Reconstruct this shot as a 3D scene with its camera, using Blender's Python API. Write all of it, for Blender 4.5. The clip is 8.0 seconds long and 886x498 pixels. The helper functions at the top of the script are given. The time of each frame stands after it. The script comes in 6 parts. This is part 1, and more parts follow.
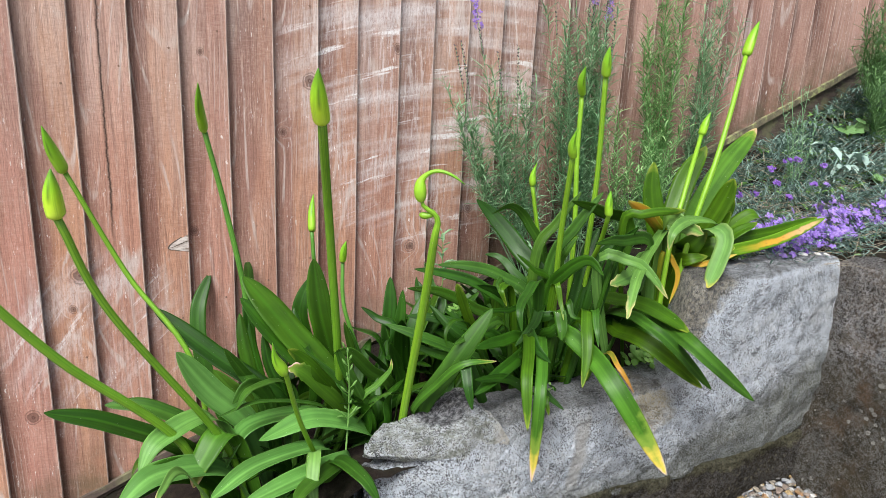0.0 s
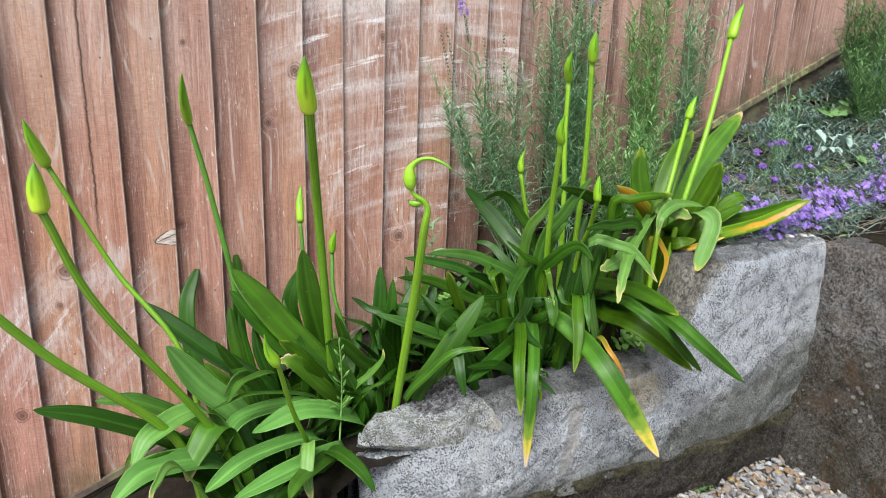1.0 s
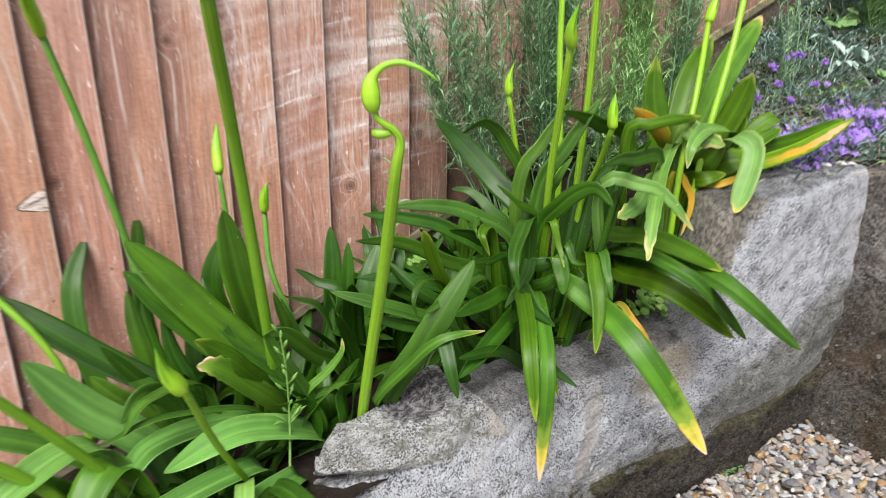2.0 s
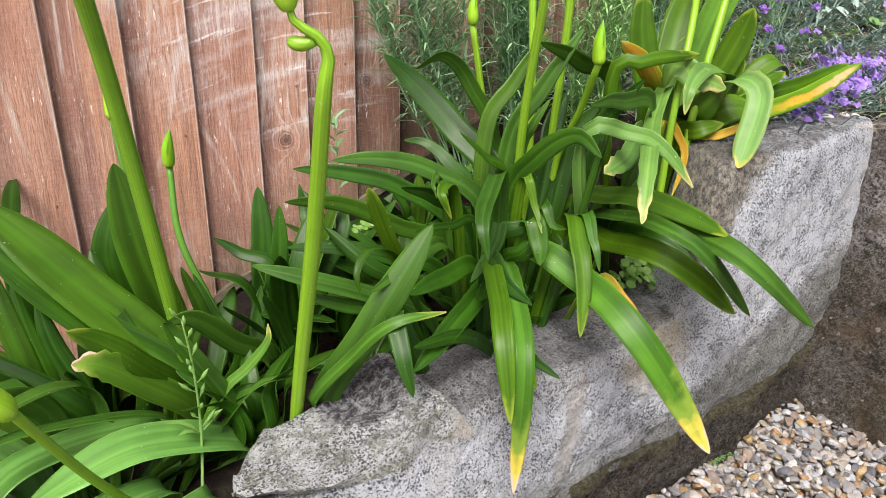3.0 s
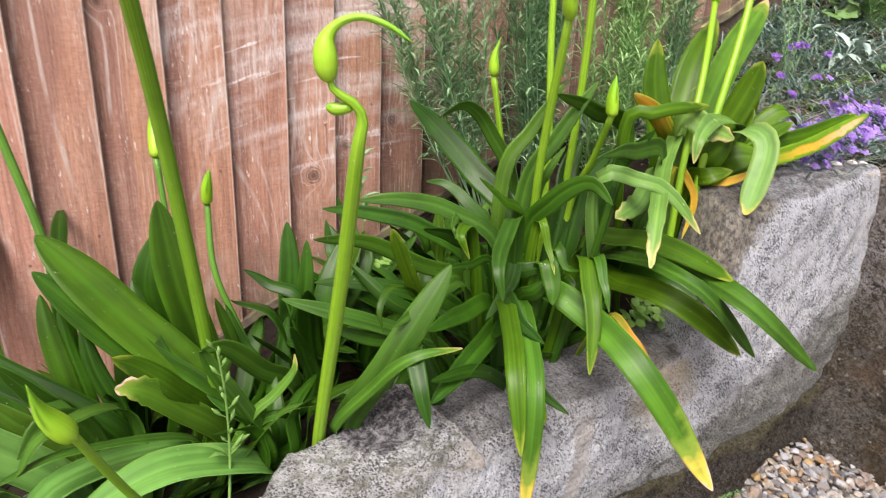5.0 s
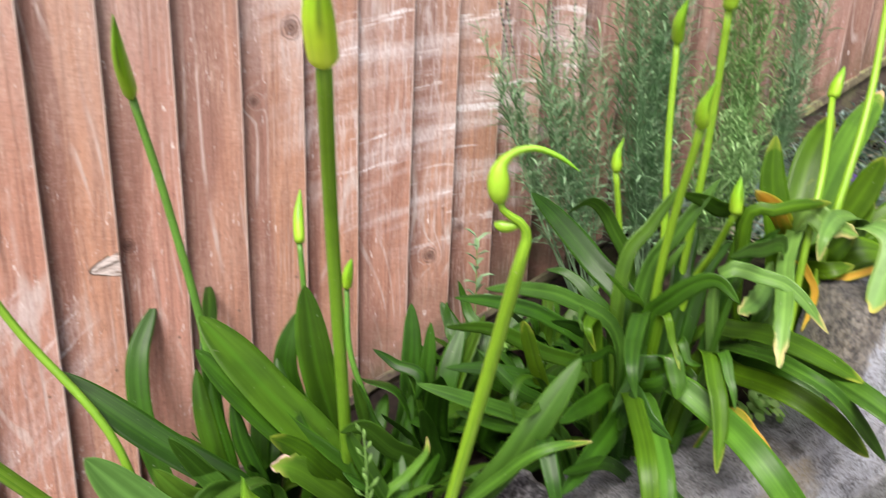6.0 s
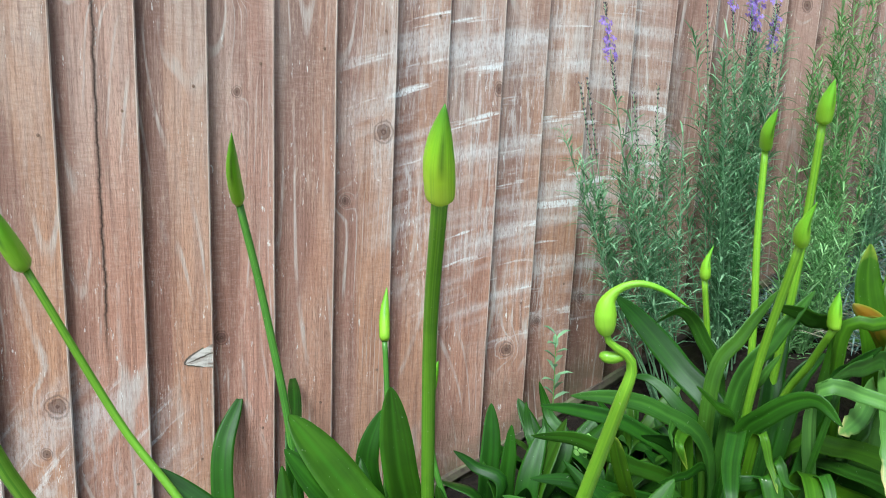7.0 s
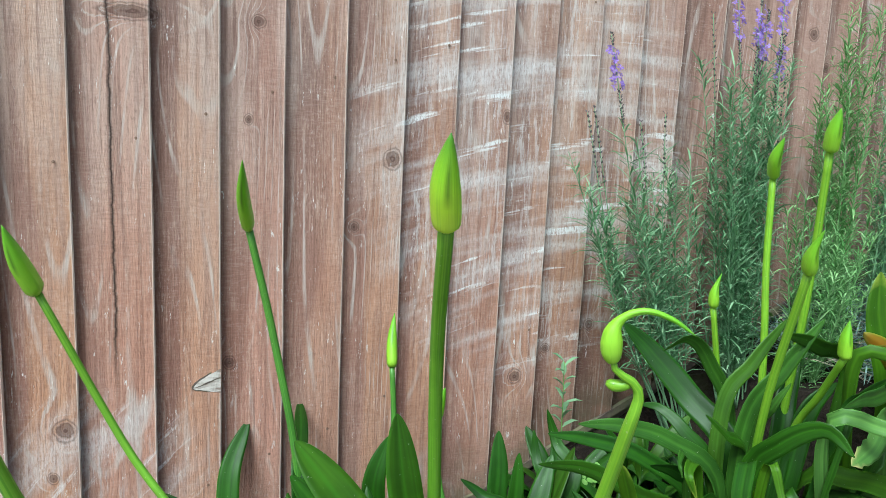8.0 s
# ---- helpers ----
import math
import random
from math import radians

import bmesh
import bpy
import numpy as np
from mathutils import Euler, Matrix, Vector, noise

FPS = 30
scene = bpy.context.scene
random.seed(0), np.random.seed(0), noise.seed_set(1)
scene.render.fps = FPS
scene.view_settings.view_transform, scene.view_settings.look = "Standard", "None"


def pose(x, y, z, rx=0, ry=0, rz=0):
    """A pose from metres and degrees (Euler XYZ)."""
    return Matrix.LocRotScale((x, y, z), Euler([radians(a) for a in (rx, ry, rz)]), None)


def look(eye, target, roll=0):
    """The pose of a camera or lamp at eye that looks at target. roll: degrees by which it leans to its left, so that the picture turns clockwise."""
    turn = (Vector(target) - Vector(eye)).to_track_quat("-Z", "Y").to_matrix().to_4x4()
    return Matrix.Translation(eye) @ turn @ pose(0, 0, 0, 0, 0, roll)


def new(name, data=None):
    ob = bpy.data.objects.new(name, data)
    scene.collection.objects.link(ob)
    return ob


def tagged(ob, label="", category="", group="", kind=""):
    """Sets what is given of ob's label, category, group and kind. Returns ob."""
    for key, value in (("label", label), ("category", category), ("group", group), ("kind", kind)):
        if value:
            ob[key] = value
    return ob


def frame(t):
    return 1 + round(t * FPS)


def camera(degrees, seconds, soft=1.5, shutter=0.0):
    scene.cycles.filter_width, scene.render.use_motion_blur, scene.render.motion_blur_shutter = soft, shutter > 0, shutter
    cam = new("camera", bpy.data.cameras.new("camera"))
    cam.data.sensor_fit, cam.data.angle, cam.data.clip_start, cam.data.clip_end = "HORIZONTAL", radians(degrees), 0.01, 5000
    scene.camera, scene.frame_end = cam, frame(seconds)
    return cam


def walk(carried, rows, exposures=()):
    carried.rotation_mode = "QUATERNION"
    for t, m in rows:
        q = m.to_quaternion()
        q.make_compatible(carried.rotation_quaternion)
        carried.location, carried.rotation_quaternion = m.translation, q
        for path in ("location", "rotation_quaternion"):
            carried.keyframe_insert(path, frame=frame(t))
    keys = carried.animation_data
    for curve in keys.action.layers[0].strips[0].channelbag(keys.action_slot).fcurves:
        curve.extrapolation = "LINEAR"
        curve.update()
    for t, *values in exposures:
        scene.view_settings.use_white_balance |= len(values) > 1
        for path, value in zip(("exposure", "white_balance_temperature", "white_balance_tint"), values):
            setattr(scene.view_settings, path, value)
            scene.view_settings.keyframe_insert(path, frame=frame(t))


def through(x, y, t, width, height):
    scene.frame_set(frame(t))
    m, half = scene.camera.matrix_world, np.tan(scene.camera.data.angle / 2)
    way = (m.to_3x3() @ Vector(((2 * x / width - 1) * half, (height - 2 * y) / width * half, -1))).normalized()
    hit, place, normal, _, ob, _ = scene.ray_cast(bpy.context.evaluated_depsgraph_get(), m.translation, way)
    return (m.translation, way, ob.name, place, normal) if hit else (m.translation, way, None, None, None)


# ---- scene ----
# ---- camera ----
cam = camera(66.5, 8.0, soft=0.5, shutter=0.5)
PATH = [
    (0, (-0.665, -1.638, 0.938), (0.297, 0.037, 0.419), 2.9),
    (0.5, (-0.668, -1.641, 0.938), (0.298, 0.031, 0.415), 2.6),
    (1, (-0.669, -1.634, 0.932), (0.323, 0.015, 0.388), 2.1),
    (1.2, (-0.662, -1.615, 0.941), (0.348, 0.013, 0.367), 1.9),
    (2.3, (-0.462, -1.211, 0.785), (0.67, 0.272, 0.063), 0.7),
    (2.5, (-0.43, -1.18, 0.765), (0.717, 0.278, 0.02), 0.9),
    (3, (-0.407, -1.164, 0.753), (0.778, 0.257, -0.006), 1.7),
    (3.5, (-0.411, -1.176, 0.762), (0.785, 0.232, -0.004), 2.3),
    (4, (-0.421, -1.171, 0.754), (0.794, 0.234, 0.012), 2.8),
    (5.3, (-0.453, -1.198, 0.808), (0.671, 0.317, 0.142), 2.4),
    (5.5, (-0.471, -1.194, 0.817), (0.624, 0.355, 0.182), 2.3),
    (6, (-0.528, -1.171, 0.854), (0.488, 0.461, 0.303), 2.2),
    (6.5, (-0.567, -1.149, 0.888), (0.374, 0.557, 0.436), 2.4),
    (7, (-0.573, -1.144, 0.915), (0.317, 0.607, 0.541), 2.6),
    (7.5, (-0.573, -1.148, 0.917), (0.3, 0.621, 0.589), 2.7),
    (8, (-0.572, -1.149, 0.917), (0.295, 0.628, 0.616), 2.7),
]
EXPOSURES = [(0, 0.03, 5950, 8), (1.2, 0.03, 5980, 8), (2.5, 0.25, 6380, 14), (4.2, 0.24, 6380, 14), (5.5, 0.29, 6580, 20), (6.05, 0.26, 6250, 16), (6.5, 0.16, 5300, -1), (7, 0.05, 5320, -6), (8, -0.02, 5290, -7)]
walk(cam, [(t, look(eye, target, roll)) for t, eye, target, roll in PATH], EXPOSURES)

# ---- light: thin cloud, daylight from behind and to the left of the camera ----
SUN_ELEVATION, SUN_AZIMUTH = radians(55), radians(230)
world = bpy.data.worlds.new("sky")
scene.world = world
world.use_nodes = True
sky = world.node_tree.nodes.new("ShaderNodeTexSky")
sky.sky_type, sky.sun_disc = "NISHITA", False
sky.sun_elevation, sky.sun_rotation = SUN_ELEVATION, SUN_AZIMUTH
sky.dust_density, sky.air_density, sky.ozone_density = 7.0, 0.8, 0.5
background = world.node_tree.nodes["Background"]
background.inputs["Strength"].default_value = 0.14
world.node_tree.links.new(sky.outputs["Color"], background.inputs["Color"])
sun_data = bpy.data.lights.new("sun", "SUN")
sun_data.energy, sun_data.angle, sun_data.color = 3.65, radians(26), (1.0, 0.96, 0.9)
sun = new("sun", sun_data)
sun_way = Vector((math.sin(SUN_AZIMUTH) * math.cos(SUN_ELEVATION), math.cos(SUN_AZIMUTH) * math.cos(SUN_ELEVATION), math.sin(SUN_ELEVATION)))
sun.matrix_world = look(sun_way * 10, (0, 0, 0))


# ---- materials ----
class Tree:
    """A material under construction; n() adds a node, inputs by name or number."""

    def __init__(self, name):
        self.mat = bpy.data.materials.new(name)
        self.mat.use_nodes = True
        self.t = self.mat.node_tree
        self.bsdf = self.t.nodes["Principled BSDF"]
        self.geo = self.t.nodes.new("ShaderNodeNewGeometry")

    def n(self, kind, ins=None, out=0, operation=None, use_clamp=False, uv_map=None):
        nd = self.t.nodes.new("ShaderNode" + kind)
        if operation:
            nd.operation = operation
        if use_clamp:
            nd.use_clamp = True
        if uv_map:
            nd.uv_map = uv_map
        for k, v in (ins or {}).items():
            self.put(nd.inputs[k], v)
        return nd.outputs[out]

    def put(self, socket, v):
        if isinstance(v, bpy.types.NodeSocket):
            self.t.links.new(v, socket)
        elif isinstance(v, tuple) and len(v) == 3 and socket.type == "RGBA":
            socket.default_value = (*v, 1)
        else:
            socket.default_value = v

    def mix(self, f, a, b, blend="MIX"):
        nd = self.t.nodes.new("ShaderNodeMix")
        nd.data_type, nd.blend_type = "RGBA", blend
        self.put(nd.inputs[0], f), self.put(nd.inputs[6], a), self.put(nd.inputs[7], b)
        return nd.outputs[2]

    def m(self, op, a, b=0.0, clamp=False):
        return self.n("Math", {0: a, 1: b}, operation=op, use_clamp=clamp)

    def ramp(self, f, *stops):
        nd = self.t.nodes.new("ShaderNodeValToRGB")
        e = nd.color_ramp.elements
        while len(e) < len(stops):
            e.new(0.5)
        for el, (p, c) in zip(e, stops):
            el.position = p
            el.color = (*c, 1) if isinstance(c, tuple) else (c, c, c, 1)
        self.put(nd.inputs[0], f)
        return nd.outputs[0]

    def pos(self, sx=1, sy=1, sz=1, shift=(0, 0, 0)):
        return self.n("Mapping", {"Vector": self.geo.outputs["Position"], "Scale": (sx, sy, sz), "Location": shift})

    def noise(self, vec, scale, detail=4, rough=0.55, dist=0.0):
        return self.n("TexNoise", {"Vector": vec, "Scale": scale, "Detail": detail, "Roughness": rough, "Distortion": dist})

    def finish(self, color, rough=0.6, bump=None, strength=0.3, dist=0.01, spec=0.5, through=0.0, through_color=None):
        b = self.bsdf
        self.put(b.inputs["Base Color"], color)
        self.put(b.inputs["Roughness"], rough)
        self.put(b.inputs["Specular IOR Level"], spec)
        if bump is not None:
            nrm = self.n("Bump", {"Height": bump, "Strength": strength, "Distance": dist})
            self.put(b.inputs["Normal"], nrm)
        if through:
            tr = self.n("BsdfTranslucent", {"Color": through_color or color})
            mx = self.n("MixShader", {0: through, 1: b.outputs[0], 2: tr})
            self.t.links.new(mx, self.t.nodes["Material Output"].inputs["Surface"])
        return self.mat


def fence_material():
    k = Tree("weathered_fence_stain")
    rnd = k.n("ObjectInfo", out="Random")
    shift = k.n("CombineXYZ", {0: k.m("MULTIPLY", rnd, 7.0), 2: k.m("MULTIPLY", rnd, 31.0)})
    p = k.geo.outputs["Position"]
    k.n("SeparateXYZ", {0: p})
    x, z = k.t.nodes[-1].outputs[0], k.t.nodes[-1].outputs[2]
    base = k.n("VectorMath", {0: p, 1: shift}, operation="ADD")

    def stretched(f):
        return k.n("Mapping", {"Vector": base, "Scale": (1, 1, f)})

    # knots push the grain aside: place, half width, half height
    knots = [(-.124, .890, .014, .015), (-.652, .452, .014, .015), (-.671, .374, .007, .008), (.166, .450, .012, .013), (.242, .502, .008, .008),
             (-.375, .945, .006, .008), (-.189, .766, .007, .008), (-.771, .129, .012, .014), (.106, .977, .008, .011), (-.405, .535, .009, .010), (-.548, 1.092, .034, .010), (-.36, 1.10, .009, .009),
             (.352, .547, .010, .011), (.896, 1.262, .010, .012), (.958, 1.225, .012, .013), (1.027, 1.151, .009, .011)]
    ragged = k.m("MULTIPLY", k.m("SUBTRACT", k.noise(base, 70, 3, 0.6), 0.5), 0.8)
    near = None
    for kx, kz, rx, rz in knots:
        dx = k.m("DIVIDE", k.m("SUBTRACT", x, kx), rx)
        dz = k.m("DIVIDE", k.m("SUBTRACT", z, kz), rz)
        d = k.m("SQRT", k.m("ADD", k.m("MULTIPLY", dx, dx), k.m("MULTIPLY", dz, dz)))
        near = d if near is None else k.m("MINIMUM", near, d)
    near = k.m("ADD", near, ragged)
    bend = k.m("DIVIDE", 0.9, k.m("ADD", k.m("MULTIPLY", near, near), 1.0))
    warp = k.noise(k.n("Mapping", {"Vector": base, "Scale": (3, 1, 1.2)}), 1.6, 2)
    gx = k.m("ADD", k.m("ADD", x, k.m("MULTIPLY", rnd, 3.0)), k.m("MULTIPLY", k.m("SUBTRACT", warp, 0.5), 0.055))
    gx = k.m("ADD", gx, k.m("MULTIPLY", bend, 0.02))
    grain_vec = k.n("CombineXYZ", {0: gx, 1: 0.0, 2: k.m("MULTIPLY", k.m("ADD", z, k.m("MULTIPLY", rnd, 9.0)), 0.03)})
    rings = k.noise(grain_vec, 95, 4, 0.65)
    fibre = k.noise(stretched(0.05), 330, 4, 0.75)
    pore = k.noise(stretched(0.28), 300, 4, 0.8)
    blotch = k.noise(stretched(0.45), 7, 4, 0.6)
    gatea = k.noise(stretched(0.5), 11, 3, 0.6)
    uv = k.n("UVMap", uv_map="along")
    k.n("SeparateXYZ", {0: uv})
    u = k.t.nodes[-1].outputs[0]
    wide = k.noise(k.n("CombineXYZ", {0: k.m("MULTIPLY", u, 1.2), 1: k.m("MULTIPLY", rnd, 50.0), 2: k.m("MULTIPLY", z, 1.3)}), 1.6, 3, 0.55)
    side = k.m("ADD", u, k.m("MULTIPLY", k.m("SUBTRACT", wide, 0.5), 1.3))
    side = k.m("ADD", side, k.m("MULTIPLY", k.m("SUBTRACT", rings, 0.5), 0.5))
    # darker stain on a board's left part, overlap shading included in the colour
    shaded_stain = k.ramp(side, (0.36, 1.0), (0.52, 0.0))
    other = k.m("FRACT", k.m("MULTIPLY", rnd, 5.7))
    tone = k.mix(other, k.mix(rnd, (0.61, 0.315, 0.18), (0.84, 0.51, 0.345)), k.mix(rnd, (0.74, 0.43, 0.275), (0.62, 0.30, 0.25)))
    c = k.mix(shaded_stain, tone, k.mix(k.m("FRACT", k.m("MULTIPLY", rnd, 7.3)), (0.36, 0.18, 0.135), (0.58, 0.325, 0.25)))
    c = k.mix(k.ramp(rings, (0.45, 0.0), (0.60, 0.5)), c, (0.31, 0.155, 0.115))
    c = k.mix(k.ramp(blotch, (0.45, 0.0), (0.72, 0.4)), c, (0.72, 0.49, 0.40))
    # greyed and bleached towards the top
    c = k.mix(k.m("MULTIPLY", k.ramp(z, (0.6, 0.0), (1.0, 0.62)), k.ramp(blotch, (0.3, 0.4), (0.6, 1.0))), c, k.mix(k.ramp(k.m("ADD", wide, k.m("MULTIPLY", k.m("SUBTRACT", rings, 0.5), 0.6)), (0.42, 0.0), (0.58, 1.0)), (0.30, 0.222, 0.20), (0.76, 0.64, 0.58)))
    # redder and darker to the right and low; left sides carry painted overlap shade
    reddened = k.m("ADD", k.m("ADD", x, k.m("MULTIPLY", k.m("SUBTRACT", 0.78, z, True), 0.75)), k.m("MULTIPLY", k.m("SUBTRACT", blotch, 0.5), 0.3))
    c = k.mix(k.ramp(reddened, (0.36, 0.0), (0.56, 0.70)), c, k.mix(k.ramp(side, (0.30, 1.0), (0.62, 0.0)), k.mix(other, (0.40, 0.215, 0.165), (0.62, 0.38, 0.31)), k.mix(other, (0.115, 0.056, 0.042), (0.22, 0.115, 0.088))))
    # sawn surface: pale raised fibres, dark open pores
    worn = k.ramp(k.noise(stretched(0.6), 16, 3, 0.6), (0.42, 0.18), (0.60, 1.0))
    c = k.mix(k.m("MULTIPLY", k.ramp(fibre, (0.51, 0.0), (0.60, 0.38)), worn), c, (0.88, 0.66, 0.53))
    c = k.mix(k.m("MULTIPLY", k.ramp(pore, (0.37, 0.4), (0.455, 0.0)), k.ramp(gatea, (0.38, 0.35), (0.58, 1.0))), c, (0.17, 0.09, 0.07))
    c = k.mix(k.m("MULTIPLY", k.ramp(pore, (0.56, 0.0), (0.64, 0.42)), worn), c, (0.88, 0.72, 0.64))
    saw = k.noise(k.n("Mapping", {"Vector": base, "Rotation": (0, 0.12, 0), "Scale": (0.06, 1, 1)}), 330, 3, 0.7)
    c = k.mix(k.m("MULTIPLY", k.ramp(saw, (0.36, 0.24), (0.5, 0.0)), k.ramp(gatea, (0.4, 0.9), (0.62, 0.1))), c, (0.22, 0.125, 0.10))
    c = k.mix(k.m("MULTIPLY", k.ramp(saw, (0.52, 0.0), (0.62, 0.14)), k.ramp(gatea, (0.4, 1.0), (0.62, 0.2))), c, (0.86, 0.72, 0.65))
    streak = k.noise(stretched(0.015), 150, 4, 0.7)
    c = k.mix(k.ramp(streak, (0.38, 0.4), (0.46, 0.0)), c, (0.24, 0.12, 0.09))
    # flame-shaped growth rings as thin pale lines
    flame = k.noise(k.n("CombineXYZ", {0: k.m("MULTIPLY", u, 0.7), 1: k.m("MULTIPLY", rnd, 23.0), 2: k.m("MULTIPLY", z, 0.55)}), 1.0, 1, 0.4)
    wavy = k.m("SINE", k.m("ADD", k.m("MULTIPLY", k.m("ADD", flame, k.m("MULTIPLY", bend, 0.30)), 150.0), k.m("MULTIPLY", u, 30.0)))
    lines = k.m("MULTIPLY", k.ramp(wavy, (0.78, 0.0), (0.97, 1.0)), k.ramp(gatea, (0.46, 0.0), (0.60, 0.75)))
    c = k.mix(k.m("MULTIPLY", lines, k.ramp(fibre, (0.35, 0.3), (0.55, 1.0))), c, (0.80, 0.72, 0.67))
    c = k.mix(1.0, c, (0.80, 0.775, 0.76), "MULTIPLY")
    # worn front edge, its bright highlight line painted into the colour as well
    c = k.mix(k.m("MULTIPLY", k.ramp(u, (0.968, 0.0), (0.982, 0.95)), k.ramp(gatea, (0.3, 0.3), (0.55, 1.0))), c, (0.84, 0.70, 0.60))
    # scratched-off stain, short pale nicks along the grain
    nick = k.noise(stretched(0.2), 150, 4, 0.75)
    gate = k.noise(base, 6.0, 3, 0.6)
    c = k.mix(k.m("MULTIPLY", k.ramp(nick, (0.635, 0.0), (0.655, 0.9)), k.ramp(gate, (0.46, 0.0), (0.56, 1.0))), c, (0.86, 0.82, 0.78))
    # pale arcs where swaying plants have rubbed the stain away
    rx, rz = k.m("SUBTRACT", x, 0.42), k.m("SUBTRACT", z, -0.55)
    rad = k.m("SQRT", k.m("ADD", k.m("MULTIPLY", rx, rx), k.m("MULTIPLY", rz, rz)))
    ang = k.n("Math", {0: rx, 1: rz}, operation="ARCTAN2")
    rubvec = k.n("CombineXYZ", {0: k.m("ADD", k.m("MULTIPLY", rad, 40.0), k.m("MULTIPLY", rnd, 3.0)), 1: k.m("MULTIPLY", ang, 6.0), 2: 0.0})
    rub = k.noise(rubvec, 1.0, 4, 0.6, 0.2)
    ax, az = k.m("DIVIDE", k.m("SUBTRACT", x, 0.20), 0.42), k.m("DIVIDE", k.m("SUBTRACT", z, 0.92), 0.5)
    area = k.m("SUBTRACT", 1.0, k.m("ADD", k.m("MULTIPLY", ax, ax), k.m("MULTIPLY", az, az)), True)
    ax2, az2 = k.m("DIVIDE", k.m("SUBTRACT", x, -0.62), 0.22), k.m("DIVIDE", k.m("SUBTRACT", z, 0.30), 0.22)
    area2 = k.m("SUBTRACT", 1.0, k.m("ADD", k.m("MULTIPLY", ax2, ax2), k.m("MULTIPLY", az2, az2)), True)
    both = k.m("MAXIMUM", k.ramp(area, (0.0, 0.0), (0.5, 1.0)), k.ramp(area2, (0.0, 0.0), (0.6, 0.7)))
    scruff = k.ramp(k.noise(stretched(0.10), 130, 5, 0.8), (0.52, 0.0), (0.57, 0.45))
    scruff = k.m("MULTIPLY", scruff, k.ramp(k.noise(stretched(0.6), 9, 3, 0.6), (0.42, 0.1), (0.58, 1.0)))
    c = k.mix(k.m("MULTIPLY", both, scruff), c, (0.80, 0.77, 0.755))
    haze = k.m("MULTIPLY", k.ramp(k.noise(k.n("VectorMath", {0: rubvec, 1: (5.3, 0.0, 2.0)}, operation="ADD"), 0.5, 3, 0.55), (0.47, 0.0), (0.64, 0.58)), both)
    c = k.mix(k.m("MULTIPLY", haze, k.ramp(pore, (0.38, 0.3), (0.55, 1.0))), c, (0.84, 0.83, 0.84))
    rubbed = k.m("MULTIPLY", k.ramp(rub, (0.60, 0.0), (0.66, 1.0)), both)
    rubbed = k.m("MULTIPLY", rubbed, k.ramp(pore, (0.36, 0.0), (0.52, 1.0)))
    c = k.mix(k.m("MULTIPLY", rubbed, 0.92), c, (0.88, 0.87, 0.87))
    # a long drying crack in one board
    wander = k.m("ADD", -0.578, k.m("MULTIPLY", k.m("SUBTRACT", k.noise(k.n("Mapping", {"Vector": p, "Scale": (0, 0, 1)}), 13, 5, 0.75), 0.5), 0.016))
    gap = k.m("ABSOLUTE", k.m("SUBTRACT", x, wander))
    span = k.m("MULTIPLY", k.ramp(z, (0.50, 0.0), (0.60, 1.0)), k.ramp(gap, (0.0006, 1.0), (0.0018, 0.0)))
    c = k.mix(span, c, (0.03, 0.017, 0.013))
    # knots and moss
    whorl = k.m("SINE", k.m("MULTIPLY", near, 9.0))
    c = k.mix(k.m("MULTIPLY", k.ramp(near, (0.75, 0.9), (1.2, 0.0)), k.ramp(whorl, (0.0, 0.7), (1.0, 1.0))), c, (0.10, 0.05, 0.038))
    c = k.mix(k.ramp(k.m("ABSOLUTE", k.m("SUBTRACT", near, 1.2)), (0.0, 0.55), (0.2, 0.0)), c, (0.07, 0.035, 0.026))
    low = k.m("SUBTRACT", z, k.m("ADD", k.m("MULTIPLY", x, 0.4), 0.17))
    damp = k.m("MULTIPLY", k.ramp(low, (0.0, 0.75), (0.16, 0.0)), k.ramp(k.noise(base, 14, 4, 0.6), (0.35, 0.0), (0.6, 1.0)))
    c = k.mix(damp, c, (0.11, 0.10, 0.055))
    h = k.m("ADD", k.m("ADD", k.m("MULTIPLY", rings, 0.6), k.m("MULTIPLY", fibre, 0.6)), k.m("MULTIPLY", pore, 0.9))
    return k.finish(c, k.ramp(fibre, (0.3, 0.62), (0.7, 0.85)), h, 0.6, 0.005, 0.3)


def bare_wood_material():
    k = Tree("torn_bare_wood")
    f = k.noise(k.pos(0.2, 1, 1), 150, 3)
    return k.finish(k.ramp(f, (0.38, (0.26, 0.19, 0.15)), (0.58, (0.66, 0.60, 0.55))), 0.8, f, 0.4, 0.003)


def mossy_board_material():
    k = Tree("mossy_gravel_board")
    f = k.noise(k.pos(0.3, 1, 1), 60, 4)
    moss = k.noise(k.pos(), 16, 5, 0.65)
    c = k.ramp(f, (0.3, (0.055, 0.04, 0.032)), (0.7, (0.14, 0.105, 0.085)))
    c = k.mix(k.ramp(moss, (0.46, 0.0), (0.60, 0.75)), c, (0.17, 0.17, 0.085))
    return k.finish(c, 0.9, f, 0.5, 0.004)


def mossy_lip_material():
    k = Tree("lichened_timber_edge")
    f = k.noise(k.pos(), 30, 5, 0.65)
    c = k.ramp(f, (0.35, (0.09, 0.075, 0.05)), (0.52, (0.17, 0.15, 0.09)), (0.7, (0.36, 0.40, 0.15)))
    return k.finish(c, 0.9, f, 0.5, 0.004)


